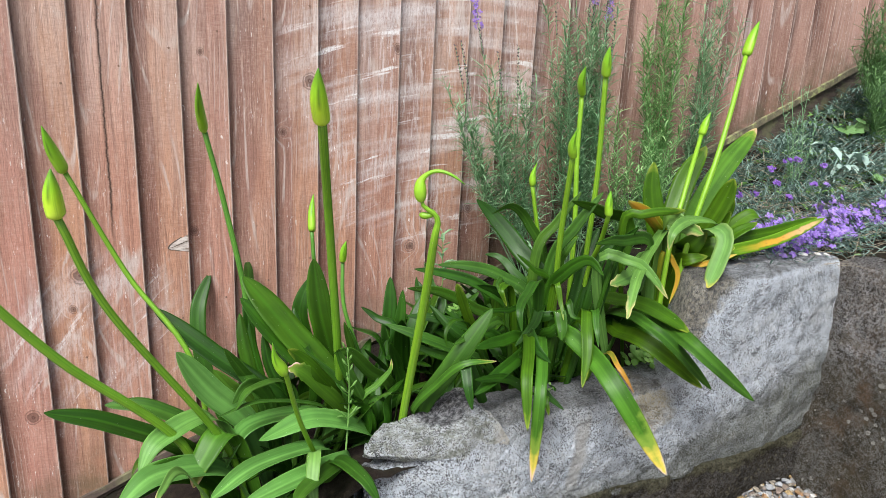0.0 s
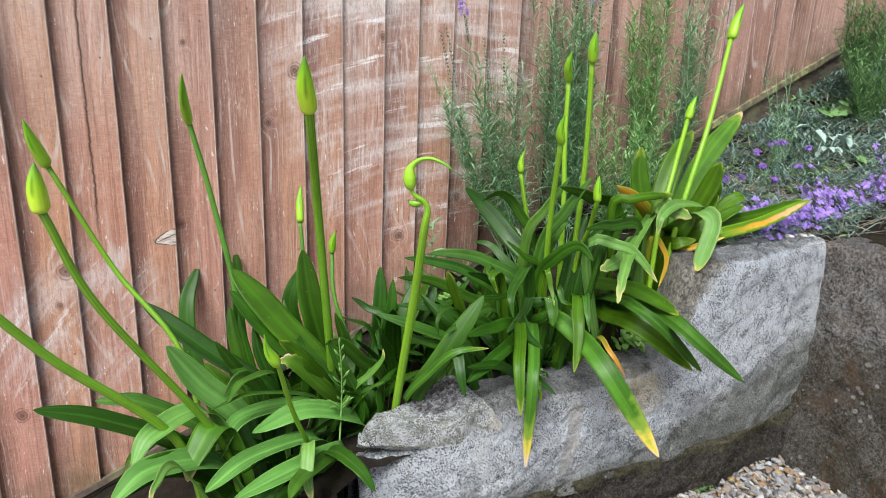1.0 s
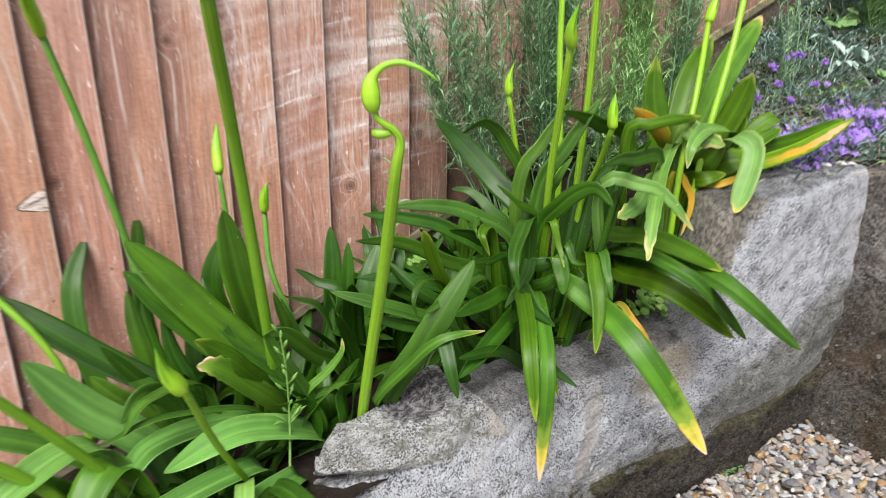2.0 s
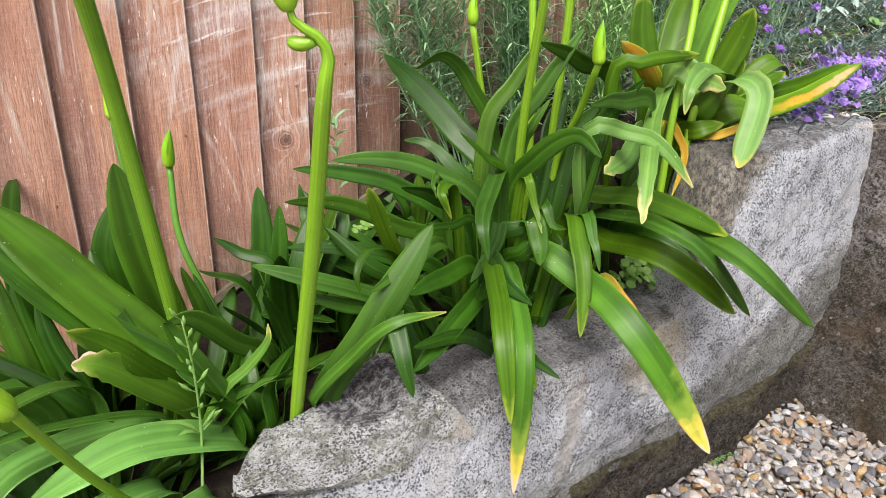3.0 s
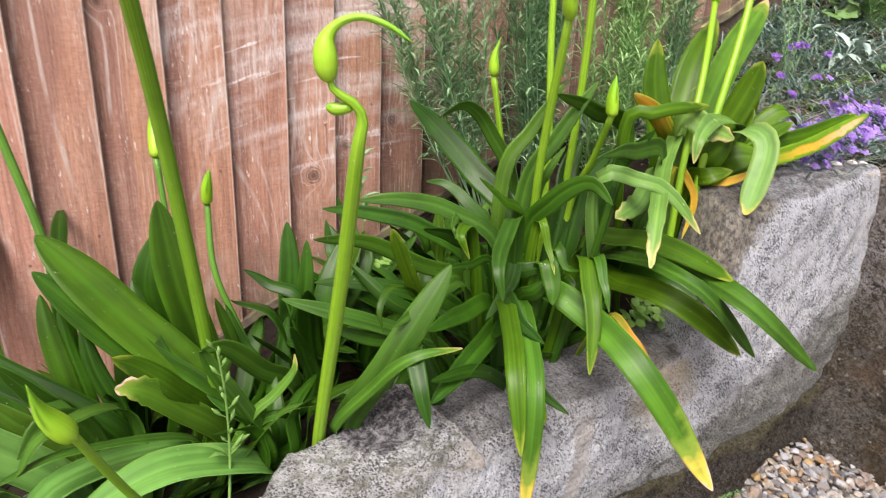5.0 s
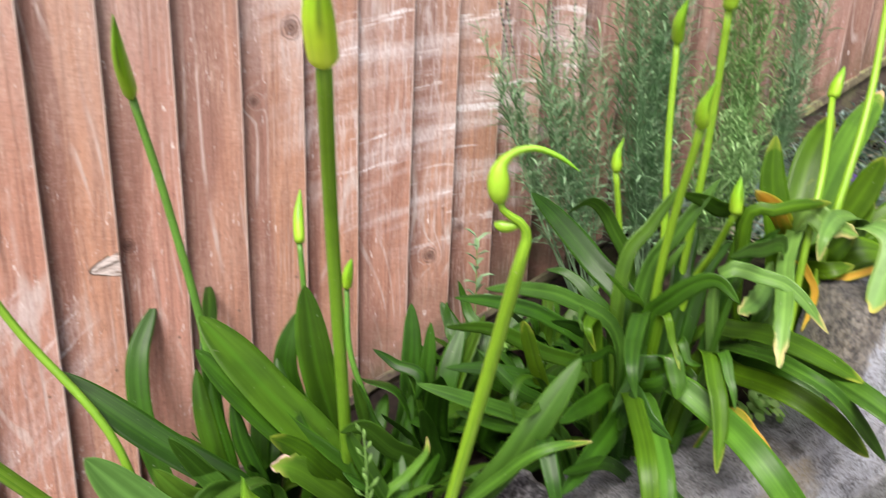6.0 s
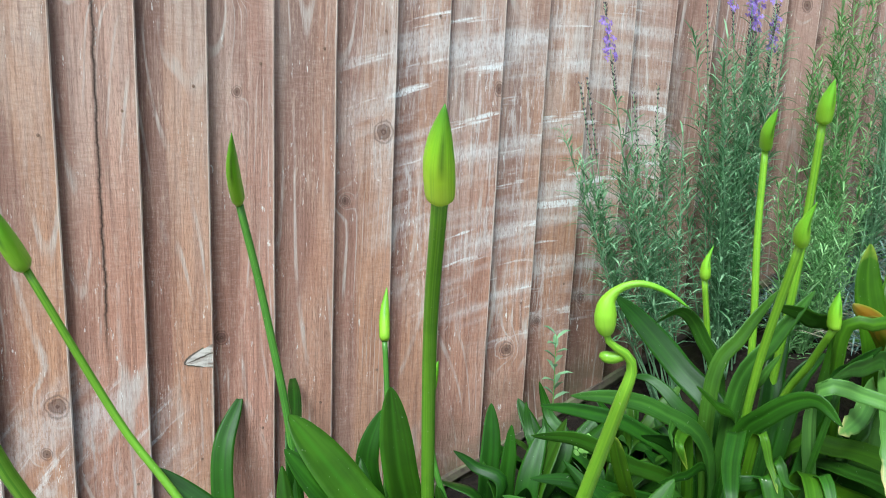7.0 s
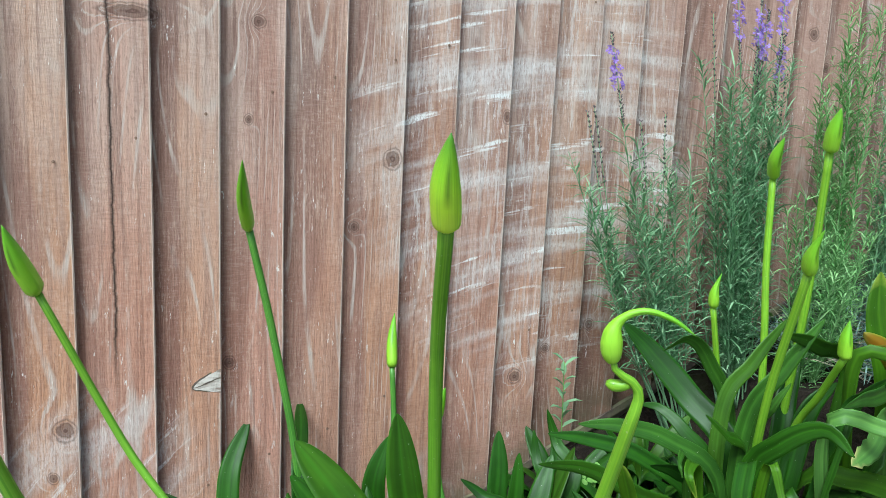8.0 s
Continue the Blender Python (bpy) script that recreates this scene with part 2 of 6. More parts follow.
def stone_material(name, dark, light, patch, pits, stain, chalk=0.8, blot=False, crust=False, foot=False, pale_top=False, moss=(0.15, 0.148, 0.07)):
    k = Tree(name)
    p = k.pos()
    big, mid = k.noise(p, 4.5, 5, 0.6), k.noise(p, 30, 8, 0.82)
    fine = k.noise(p, 210, 5, 0.85)
    c = k.ramp(mid, (0.36, dark), (0.50, light), (0.66, tuple(min(1, v * 1.3) for v in light)))
    c = k.mix(k.ramp(big, (0.42, 0.0), (0.62, 0.7)), c, k.mix(k.ramp(mid, (0.40, 0.0), (0.60, 1.0)), tuple(v * 0.75 for v in patch), tuple(min(1, v * 1.25) for v in patch)))
    # chalky crust in flecks, thinner and thicker by zone
    zone = k.ramp(k.noise(p, 11, 4, 0.6), (0.35, -0.07), (0.65, 0.07))
    c = k.mix(k.m("MULTIPLY", k.ramp(k.m("ADD", k.noise(p, 120, 6, 0.85), zone), (0.50, 0.0), (0.54, 1.0)), chalk), c, (0.85, 0.91, 0.98))
    jitter = k.n("VectorMath", {0: p, 1: k.n("VectorMath", {0: k.n("TexNoise", {"Vector": p, "Scale": 190.0, "Detail": 3.0}, out=1), 3: 0.007}, operation="SCALE")}, operation="ADD")
    pock = k.n("TexVoronoi", {"Vector": jitter, "Scale": 235.0, "Randomness": 1.0})
    speck = k.n("TexVoronoi", {"Vector": jitter, "Scale": 430.0, "Randomness": 1.0})
    crowd = k.ramp(k.noise(p, 24, 5, 0.7), (0.34, 0.24), (0.64, 0.50))
    pocked = k.ramp(k.m("SUBTRACT", crowd, pock), (0.0, 0.0), (0.07, 1.0))
    speckled = k.ramp(k.m("SUBTRACT", k.m("MULTIPLY", crowd, 0.9), speck), (0.0, 0.0), (0.10, 1.0))
    hole = k.noise(p, 105, 5, 0.8)
    c = k.mix(k.m("MULTIPLY", k.ramp(fine, (0.345, 0.9), (0.44, 0.0)), pits), c, tuple(v * 0.24 for v in dark))
    c = k.mix(k.m("MULTIPLY", speckled, k.m("MULTIPLY", pits, 0.95)), c, tuple(v * 0.20 for v in dark))
    c = k.mix(k.m("MULTIPLY", pocked, k.m("MULTIPLY", pits, 0.88)), c, tuple(v * 0.15 for v in dark))
    c = k.mix(k.ramp(k.noise(k.pos(1, 1, 1, (3, 1, 7)), 9, 5, 0.65), (0.56, 0.0), (0.68, 0.6)), c, stain)
    k.n("SeparateXYZ", {0: k.geo.outputs["Position"]})
    x, z = k.t.nodes[-1].outputs[0], k.t.nodes[-1].outputs[2]
    if blot:
        # browner and more pitted under the weathered upper edge of the low part
        high = k.m("ADD", z, k.m("MULTIPLY", k.m("SUBTRACT", mid, 0.5), 0.22))
        rim = k.m("MULTIPLY", k.ramp(high, (0.19, 0.0), (0.25, 0.5)), k.ramp(x, (0.44, 1.0), (0.58, 0.0)))
        c = k.mix(rim, c, k.mix(k.ramp(fine, (0.42, 0.0), (0.56, 1.0)), (0.045, 0.042, 0.036), (0.34, 0.32, 0.28)))
        # a pale smear of run-off down the face
        drip = k.m("ABSOLUTE", k.m("SUBTRACT", k.m("ADD", x, k.m("MULTIPLY", k.m("SUBTRACT", big, 0.5), 0.03)), k.m("ADD", 0.238, k.m("MULTIPLY", z, 0.12))))
        run = k.m("MULTIPLY", k.ramp(drip, (0.010, 0.7), (0.022, 0.0)), k.m("MULTIPLY", k.ramp(z, (0.04, 0.0), (0.08, 1.0)), k.ramp(z, (0.20, 1.0), (0.24, 0.0))))
        c = k.mix(run, c, (0.60, 0.58, 0.54))
        # ochre run-off under the leaves, brown stain on the step's shoulder with its slanting edge
        ox, oz = k.m("DIVIDE", k.m("SUBTRACT", x, 0.43), 0.09), k.m("DIVIDE", k.m("SUBTRACT", z, 0.21), 0.07)
        ochre = k.m("ADD", k.m("ADD", k.m("MULTIPLY", ox, ox), k.m("MULTIPLY", oz, oz)), k.m("MULTIPLY", k.m("SUBTRACT", mid, 0.5), 3.0))
        c = k.mix(k.m("MULTIPLY", k.ramp(ochre, (0.3, 0.75), (1.1, 0.0)), k.ramp(fine, (0.40, 0.3), (0.55, 1.0))), c, (0.42, 0.34, 0.17))
        edge = k.m("SUBTRACT", k.m("ADD", 0.56, k.m("MULTIPLY", k.m("SUBTRACT", z, 0.36), 0.77)), x)
        edge = k.m("ADD", edge, k.m("MULTIPLY", k.m("SUBTRACT", mid, 0.5), 0.14))
        mark = k.m("MULTIPLY", k.ramp(edge, (0.0, 0.0), (0.03, 0.8)), k.ramp(z, (0.30, 0.0), (0.36, 1.0)))
        c = k.mix(mark, c, k.mix(k.ramp(k.noise(p, 85, 6, 0.8), (0.42, 0.0), (0.58, 1.0)), (0.06, 0.05, 0.03), (0.50, 0.45, 0.33)))
    if crust:
        # grey-green lichen in patches
        c = k.mix(k.ramp(k.noise(p, 38, 5, 0.7), (0.52, 0.0), (0.60, 0.7)), c, k.mix(k.ramp(fine, (0.40, 0.0), (0.56, 1.0)), (0.15, 0.16, 0.12), (0.46, 0.48, 0.40)))
        # black lichen crust over the crest, pale broken stone at its far end
        y = k.n("SeparateXYZ", {0: p}, out=1)
        cx, cy = k.m("DIVIDE", k.m("SUBTRACT", x, 0.0), 0.075), k.m("DIVIDE", k.m("SUBTRACT", y, -0.535), 0.075)
        near = k.m("ADD", k.m("ADD", k.m("MULTIPLY", cx, cx), k.m("MULTIPLY", cy, cy)), k.m("MULTIPLY", k.m("SUBTRACT", mid, 0.5), 3.2))
        c = k.mix(k.ramp(near, (0.55, 0.92), (1.25, 0.0)), c, k.mix(k.ramp(k.noise(p, 95, 6, 0.8), (0.46, 0.0), (0.60, 1.0)), (0.022, 0.022, 0.028), (0.50, 0.50, 0.52)))
        c = k.mix(k.m("MULTIPLY", k.ramp(x, (0.045, 0.0), (0.062, 0.85)), k.ramp(fine, (0.36, 0.2), (0.5, 1.0))), c, (0.78, 0.74, 0.66))
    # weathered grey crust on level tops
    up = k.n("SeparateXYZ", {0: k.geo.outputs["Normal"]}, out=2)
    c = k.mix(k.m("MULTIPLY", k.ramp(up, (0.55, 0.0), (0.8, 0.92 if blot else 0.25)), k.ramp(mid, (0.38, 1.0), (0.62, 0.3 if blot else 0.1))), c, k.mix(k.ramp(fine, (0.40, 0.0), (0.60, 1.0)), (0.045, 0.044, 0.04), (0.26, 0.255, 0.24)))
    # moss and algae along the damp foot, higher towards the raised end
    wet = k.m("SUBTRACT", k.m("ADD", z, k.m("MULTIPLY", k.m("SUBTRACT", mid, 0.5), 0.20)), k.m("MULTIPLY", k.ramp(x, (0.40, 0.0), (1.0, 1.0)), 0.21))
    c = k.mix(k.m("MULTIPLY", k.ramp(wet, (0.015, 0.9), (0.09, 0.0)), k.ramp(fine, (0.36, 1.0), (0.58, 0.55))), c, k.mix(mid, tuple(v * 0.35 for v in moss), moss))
    if foot:
        # olive moss on the upper part of the footing
        rise = k.m("ADD", z, k.m("MULTIPLY", k.m("SUBTRACT", mid, 0.5), 0.14))
        c = k.mix(k.m("MULTIPLY", k.ramp(rise, (-0.045, 0.0), (0.0, 0.9)), k.ramp(fine, (0.40, 0.2), (0.54, 1.0))), c, k.mix(k.ramp(hole, (0.4, 0.0), (0.6, 1.0)), (0.075, 0.075, 0.03), (0.19, 0.18, 0.11)))
        stones = k.n("TexVoronoi", {"Vector": jitter, "Scale": 75.0, "Randomness": 1.0})
        c = k.mix(k.m("MULTIPLY", k.ramp(k.m("SUBTRACT", k.ramp(big, (0.35, 0.15), (0.65, 0.38)), stones), (0.0, 0.0), (0.06, 0.75)), k.ramp(mid, (0.35, 0.3), (0.6, 1.0))), c, (0.22, 0.20, 0.14))
    if pale_top:
        # crusts of pale lichen, rusty algae between
        c = k.mix(k.m("MULTIPLY", k.ramp(k.noise(k.pos(1, 1, 1, (9, 2, 4)), 7, 5, 0.65), (0.50, 0.0), (0.62, 0.7)), k.ramp(fine, (0.38, 0.2), (0.55, 1.0))), c, (0.13, 0.075, 0.036))
        dots = k.n("TexVoronoi", {"Vector": jitter, "Scale": 42.0, "Randomness": 1.0})
        c = k.mix(k.m("MULTIPLY", k.ramp(k.m("SUBTRACT", k.ramp(big, (0.4, 0.10), (0.65, 0.32)), dots), (0.0, 0.0), (0.05, 0.8)), k.ramp(fine, (0.36, 0.3), (0.5, 1.0))), c, (0.40, 0.39, 0.35))
        # the upper courses stay drier and greyer
        c = k.mix(k.m("MULTIPLY", k.ramp(k.m("ADD", z, k.m("MULTIPLY", k.m("SUBTRACT", big, 0.5), 0.3)), (0.20, 0.0), (0.46, 0.85)), k.ramp(k.noise(p, 60, 7, 0.8), (0.40, 0.1), (0.58, 1.0))), c, k.mix(k.ramp(k.noise(p, 130, 6, 0.85), (0.43, 0.0), (0.57, 1.0)), (0.045, 0.04, 0.035), (0.40, 0.385, 0.36)))
    h = k.m("ADD", k.m("ADD", k.m("MULTIPLY", mid, 1.0), k.m("MULTIPLY", fine, 0.8)), k.m("MULTIPLY", hole, 0.8))
    h = k.m("SUBTRACT", h, k.m("ADD", k.m("MULTIPLY", pocked, 0.7), k.m("MULTIPLY", speckled, 0.35)))
    return k.finish(c, 0.9, h, 1.0, 0.009, 0.25)


def soil_material():
    k = Tree("dark_garden_soil")
    f, g = k.noise(k.pos(), 45, 6, 0.7), k.noise(k.pos(), 9, 3)
    c = k.ramp(f, (0.3, (0.008, 0.006, 0.005)), (0.6, (0.028, 0.02, 0.015)), (0.8, (0.07, 0.052, 0.038)))
    c = k.mix(k.ramp(g, (0.5, 0.0), (0.7, 0.5)), c, (0.05, 0.055, 0.022))
    return k.finish(c, 0.95, f, 1.0, 0.02, 0.2)


def gravel_material():
    k = Tree("mixed_flint_gravel")
    r = k.geo.outputs["Random Per Island"]
    c = k.ramp(r, (0.0, (0.30, 0.30, 0.29)), (0.13, (0.50, 0.53, 0.56)), (0.25, (0.34, 0.345, 0.35)), (0.35, (0.46, 0.27, 0.13)), (0.42, (0.80, 0.79, 0.76)), (0.53, (0.50, 0.44, 0.34)),
               (0.63, (0.62, 0.58, 0.52)), (0.73, (0.13, 0.14, 0.17)), (0.79, (0.34, 0.27, 0.22)), (0.88, (0.60, 0.63, 0.66)), (0.95, (0.56, 0.40, 0.18)))
    c.node.color_ramp.interpolation = "CONSTANT"
    f = k.noise(k.pos(), 120, 4, 0.7)
    c = k.mix(k.ramp(f, (0.35, 0.35), (0.55, 0.0)), c, (0.22, 0.17, 0.12))
    c = k.mix(k.ramp(k.noise(k.pos(), 45, 3), (0.52, 0.0), (0.66, 0.35)), c, (0.47, 0.44, 0.39))
    c = k.mix(0.60, (0, 0, 0), c)
    return k.finish(c, 0.55, f, 0.3, 0.003, 0.4)


def ground_material():
    k = Tree("fine_gravel_ground")
    v = k.ramp(k.n("TexVoronoi", {"Vector": k.pos(), "Scale": 60.0}), (0.0, 1.0), (0.9, 0.35))
    f = k.noise(k.pos(), 3, 4)
    c = k.mix(0.6, k.mix(f, (0.22, 0.19, 0.15), (0.34, 0.30, 0.25)), v, "MULTIPLY")
    return k.finish(c, 0.9, f, 0.5, 0.02)


def leaf_material(name, low, high, tip=None, edge=None, specks=0.5, through=0.06, stripe=False):
    k = Tree(name)
    uv = k.n("UVMap", uv_map="along")
    k.n("SeparateXYZ", {0: uv})
    u, v = k.t.nodes[-1].outputs[0], k.t.nodes[-1].outputs[1]
    rnd = k.n("ObjectInfo", out="Random")
    veinvec = k.n("CombineXYZ", {0: k.m("MULTIPLY", u, 9.0), 1: k.m("MULTIPLY", v, 0.8), 2: k.m("MULTIPLY", rnd, 40.0)})
    vein = k.noise(veinvec, 2.2, 2)
    cloud = k.noise(k.pos(), 18, 3)
    low, high = tuple(a * q for a, q in zip(low, (0.9, 1.0, 0.7))), tuple(a * q for a, q in zip(high, (0.9, 1.0, 0.7)))
    c = k.mix(rnd, low, high)
    yellow = k.m("FRACT", k.m("MULTIPLY", rnd, 13.7))
    c = k.mix(k.ramp(yellow, (0.70, 0.0), (1.0, 0.3)), c, (0.13, 0.22, 0.010))
    c = k.mix(k.ramp(yellow, (0.0, 0.35), (0.3, 0.0)), c, (0.035, 0.11, 0.02))
    c = k.mix(k.ramp(vein, (0.42, 0.0), (0.66, 0.2)), c, tuple(min(1, a * 1.5) for a in high))
    thread = k.noise(k.n("CombineXYZ", {0: k.m("MULTIPLY", u, 60.0), 1: k.m("MULTIPLY", v, 1.5), 2: k.m("MULTIPLY", rnd, 90.0)}), 1.0, 2)
    band = k.noise(k.n("CombineXYZ", {0: k.m("MULTIPLY", u, 3.4), 1: k.m("MULTIPLY", v, 1.3), 2: k.m("MULTIPLY", rnd, 70.0)}), 1.0, 2)
    c = k.mix(k.ramp(band, (0.36, 0.45), (0.5, 0.0)), c, tuple(a * 0.6 for a in low))
    c = k.mix(k.ramp(band, (0.52, 0.0), (0.68, 0.4)), c, tuple(min(1, a * 1.5) for a in high))
    c = k.mix(k.ramp(thread, (0.45, 0.0), (0.65, 0.08)), c, tuple(a * 0.6 for a in low))
    c = k.mix(k.ramp(cloud, (0.4, 0.0), (0.7, 0.45)), c, tuple(a * 0.55 for a in low))
    mid = k.m("ABSOLUTE", k.m("SUBTRACT", u, 0.5))
    c = k.mix(k.ramp(mid, (0.0, 0.35), (0.09, 0.0)), c, tuple(min(1, a * 1.6) for a in high))
    c = k.mix(k.ramp(v, (0.0, 0.2), (0.2, 0.0)), c, (0.14, 0.20, 0.05))
    c = k.mix(k.ramp(mid, (0.46, 0.0), (0.495, 0.4)), c, tuple(min(1, a * 1.8) for a in high))
    if tip:
        wob = k.m("ADD", v, k.m("MULTIPLY", k.m("SUBTRACT", k.noise(k.pos(), 40, 3), 0.5), 0.14))
        wob = k.m("ADD", wob, k.m("MULTIPLY", k.m("SUBTRACT", mid, 0.2), 0.12))
        for at, col in tip:
            c = k.mix(k.ramp(wob, (at, 0.0), (min(1.0, at + 0.06), 1.0)), c, col)
    if edge:
        c = k.mix(k.ramp(k.m("ADD", mid, k.m("MULTIPLY", k.m("SUBTRACT", cloud, 0.5), 0.3)), (0.30, 0.0), (0.5, 0.8)), c, edge)
    if stripe:
        # a streak along the far half dying back to orange and tan, the edges still green
        torn = k.m("ABSOLUTE", k.m("SUBTRACT", k.m("ADD", u, k.m("MULTIPLY", k.m("SUBTRACT", k.noise(k.pos(), 30, 3), 0.5), 0.55)), 0.58))
        streak = k.m("MULTIPLY", k.ramp(torn, (0.17, 1.0), (0.30, 0.0)), k.m("MULTIPLY", k.ramp(v, (0.50, 0.0), (0.66, 1.0)), k.ramp(v, (0.93, 1.0), (0.985, 0.0))))
        c = k.mix(streak, c, k.ramp(v, (0.5, (0.42, 0.36, 0.02)), (0.72, (0.58, 0.30, 0.03)), (0.86, (0.56, 0.36, 0.17))))
        c = k.mix(k.m("MULTIPLY", streak, k.ramp(k.noise(k.pos(), 90, 4, 0.7), (0.54, 0.0), (0.64, 0.6))), c, (0.25, 0.12, 0.05))
    sp = k.noise(k.pos(), 260, 2)
    c = k.mix(k.m("MULTIPLY", k.ramp(sp, (0.735, 0.0), (0.77, 1.0)), specks), c, (0.6, 0.62, 0.5))
    relief = k.m("ADD", vein, k.m("MULTIPLY", thread, 0.4))
    return k.finish(c, k.ramp(cloud, (0.3, 0.36), (0.7, 0.46)), relief, 0.05, 0.002, 0.24, through, k.mix(0.4, c, (0.24, 0.50, 0.03)))


def plain_plant(name, a, b, scale=30, rough=0.5, through=0.15, island=False):
    k = Tree(name)
    r = k.geo.outputs["Random Per Island"] if island else k.noise(k.pos(), scale, 3)
    c = k.mix(r, a, b)
    c = k.mix(k.ramp(k.noise(k.pos(), scale * 4, 3), (0.4, 0.0), (0.75, 0.35)), c, tuple(v * 0.6 for v in a))
    return k.finish(c, rough, None, through=through)


def stalk_material(name, a, b):
    """A smooth fleshy stalk, finely lined along its length."""
    k = Tree(name)
    k.n("SeparateXYZ", {0: k.n("UVMap", uv_map="along")})
    u, v = k.t.nodes[-1].outputs[0], k.t.nodes[-1].outputs[1]
    line = k.noise(k.n("CombineXYZ", {0: k.m("MULTIPLY", u, 16.0), 1: k.m("MULTIPLY", v, 1.6), 2: k.m("MULTIPLY", k.n("ObjectInfo", out="Random"), 20.0)}), 1.0, 3)
    c = k.mix(k.ramp(line, (0.32, 0.0), (0.66, 1.0)), a, b)
    c = k.mix(k.ramp(k.noise(k.pos(), 22, 4, 0.6), (0.5, 0.0), (0.75, 0.4)), c, tuple(q * 0.65 for q in a))
    c = k.mix(k.ramp(k.noise(k.pos(), 190, 2), (0.70, 0.0), (0.75, 0.5)), c, (0.5, 0.55, 0.3))
    return k.finish(c, 0.36, line, 0.15, 0.002, 0.45, 0.10)


def bud_material(name, fresh):
    k = Tree(name)
    uv = k.n("UVMap", uv_map="along")
    k.n("SeparateXYZ", {0: uv})
    u, v = k.t.nodes[-1].outputs[0], k.t.nodes[-1].outputs[1]
    line = k.noise(k.n("CombineXYZ", {0: k.m("MULTIPLY", u, 14.0), 1: k.m("MULTIPLY", v, 0.7), 2: k.n("ObjectInfo", out="Random")}), 2.0, 2)
    c = k.ramp(v, (0.0, (0.70, 0.92, 0.08)), (0.30, (0.60, 0.88, 0.04)), (0.62, (0.38, 0.70, 0.02)), (1.0, (0.09, 0.26, 0.02)))
    c = k.mix(fresh, c, (0.20, 0.52, 0.02))
    c = k.mix(k.ramp(line, (0.5, 0.0), (0.72, 0.3)), c, (0.20, 0.50, 0.02))
    # the olive seam where the two sheath leaves meet
    seam = k.m("MULTIPLY", k.ramp(u, (0.0, 0.7), (0.09, 0.0)), k.m("MULTIPLY", k.ramp(v, (0.32, 0.0), (0.48, 1.0)), k.ramp(v, (0.68, 1.0), (0.85, 0.0))))
    c = k.mix(seam, c, (0.05, 0.12, 0.008))
    return k.finish(c, 0.36, line, 0.25, 0.002, 0.5, 0.12)


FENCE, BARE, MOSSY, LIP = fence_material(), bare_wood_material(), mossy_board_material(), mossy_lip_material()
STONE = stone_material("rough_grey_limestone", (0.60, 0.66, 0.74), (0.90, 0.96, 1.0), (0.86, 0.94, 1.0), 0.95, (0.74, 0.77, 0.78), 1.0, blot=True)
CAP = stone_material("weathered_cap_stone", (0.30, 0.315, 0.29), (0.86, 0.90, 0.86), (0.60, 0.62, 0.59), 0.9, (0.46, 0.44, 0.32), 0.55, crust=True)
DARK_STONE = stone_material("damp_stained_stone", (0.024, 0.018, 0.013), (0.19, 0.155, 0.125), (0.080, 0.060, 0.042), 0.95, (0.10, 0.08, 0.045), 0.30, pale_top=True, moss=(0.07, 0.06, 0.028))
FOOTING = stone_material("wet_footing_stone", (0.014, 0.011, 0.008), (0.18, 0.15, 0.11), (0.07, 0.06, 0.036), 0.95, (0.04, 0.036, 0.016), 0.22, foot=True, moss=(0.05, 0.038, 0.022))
SOIL, GRAVEL, GROUND = soil_material(), gravel_material(), ground_material()
# leaf green kept dark, with the shade inside the clumps in the colour
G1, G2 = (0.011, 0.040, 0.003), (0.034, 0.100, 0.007)
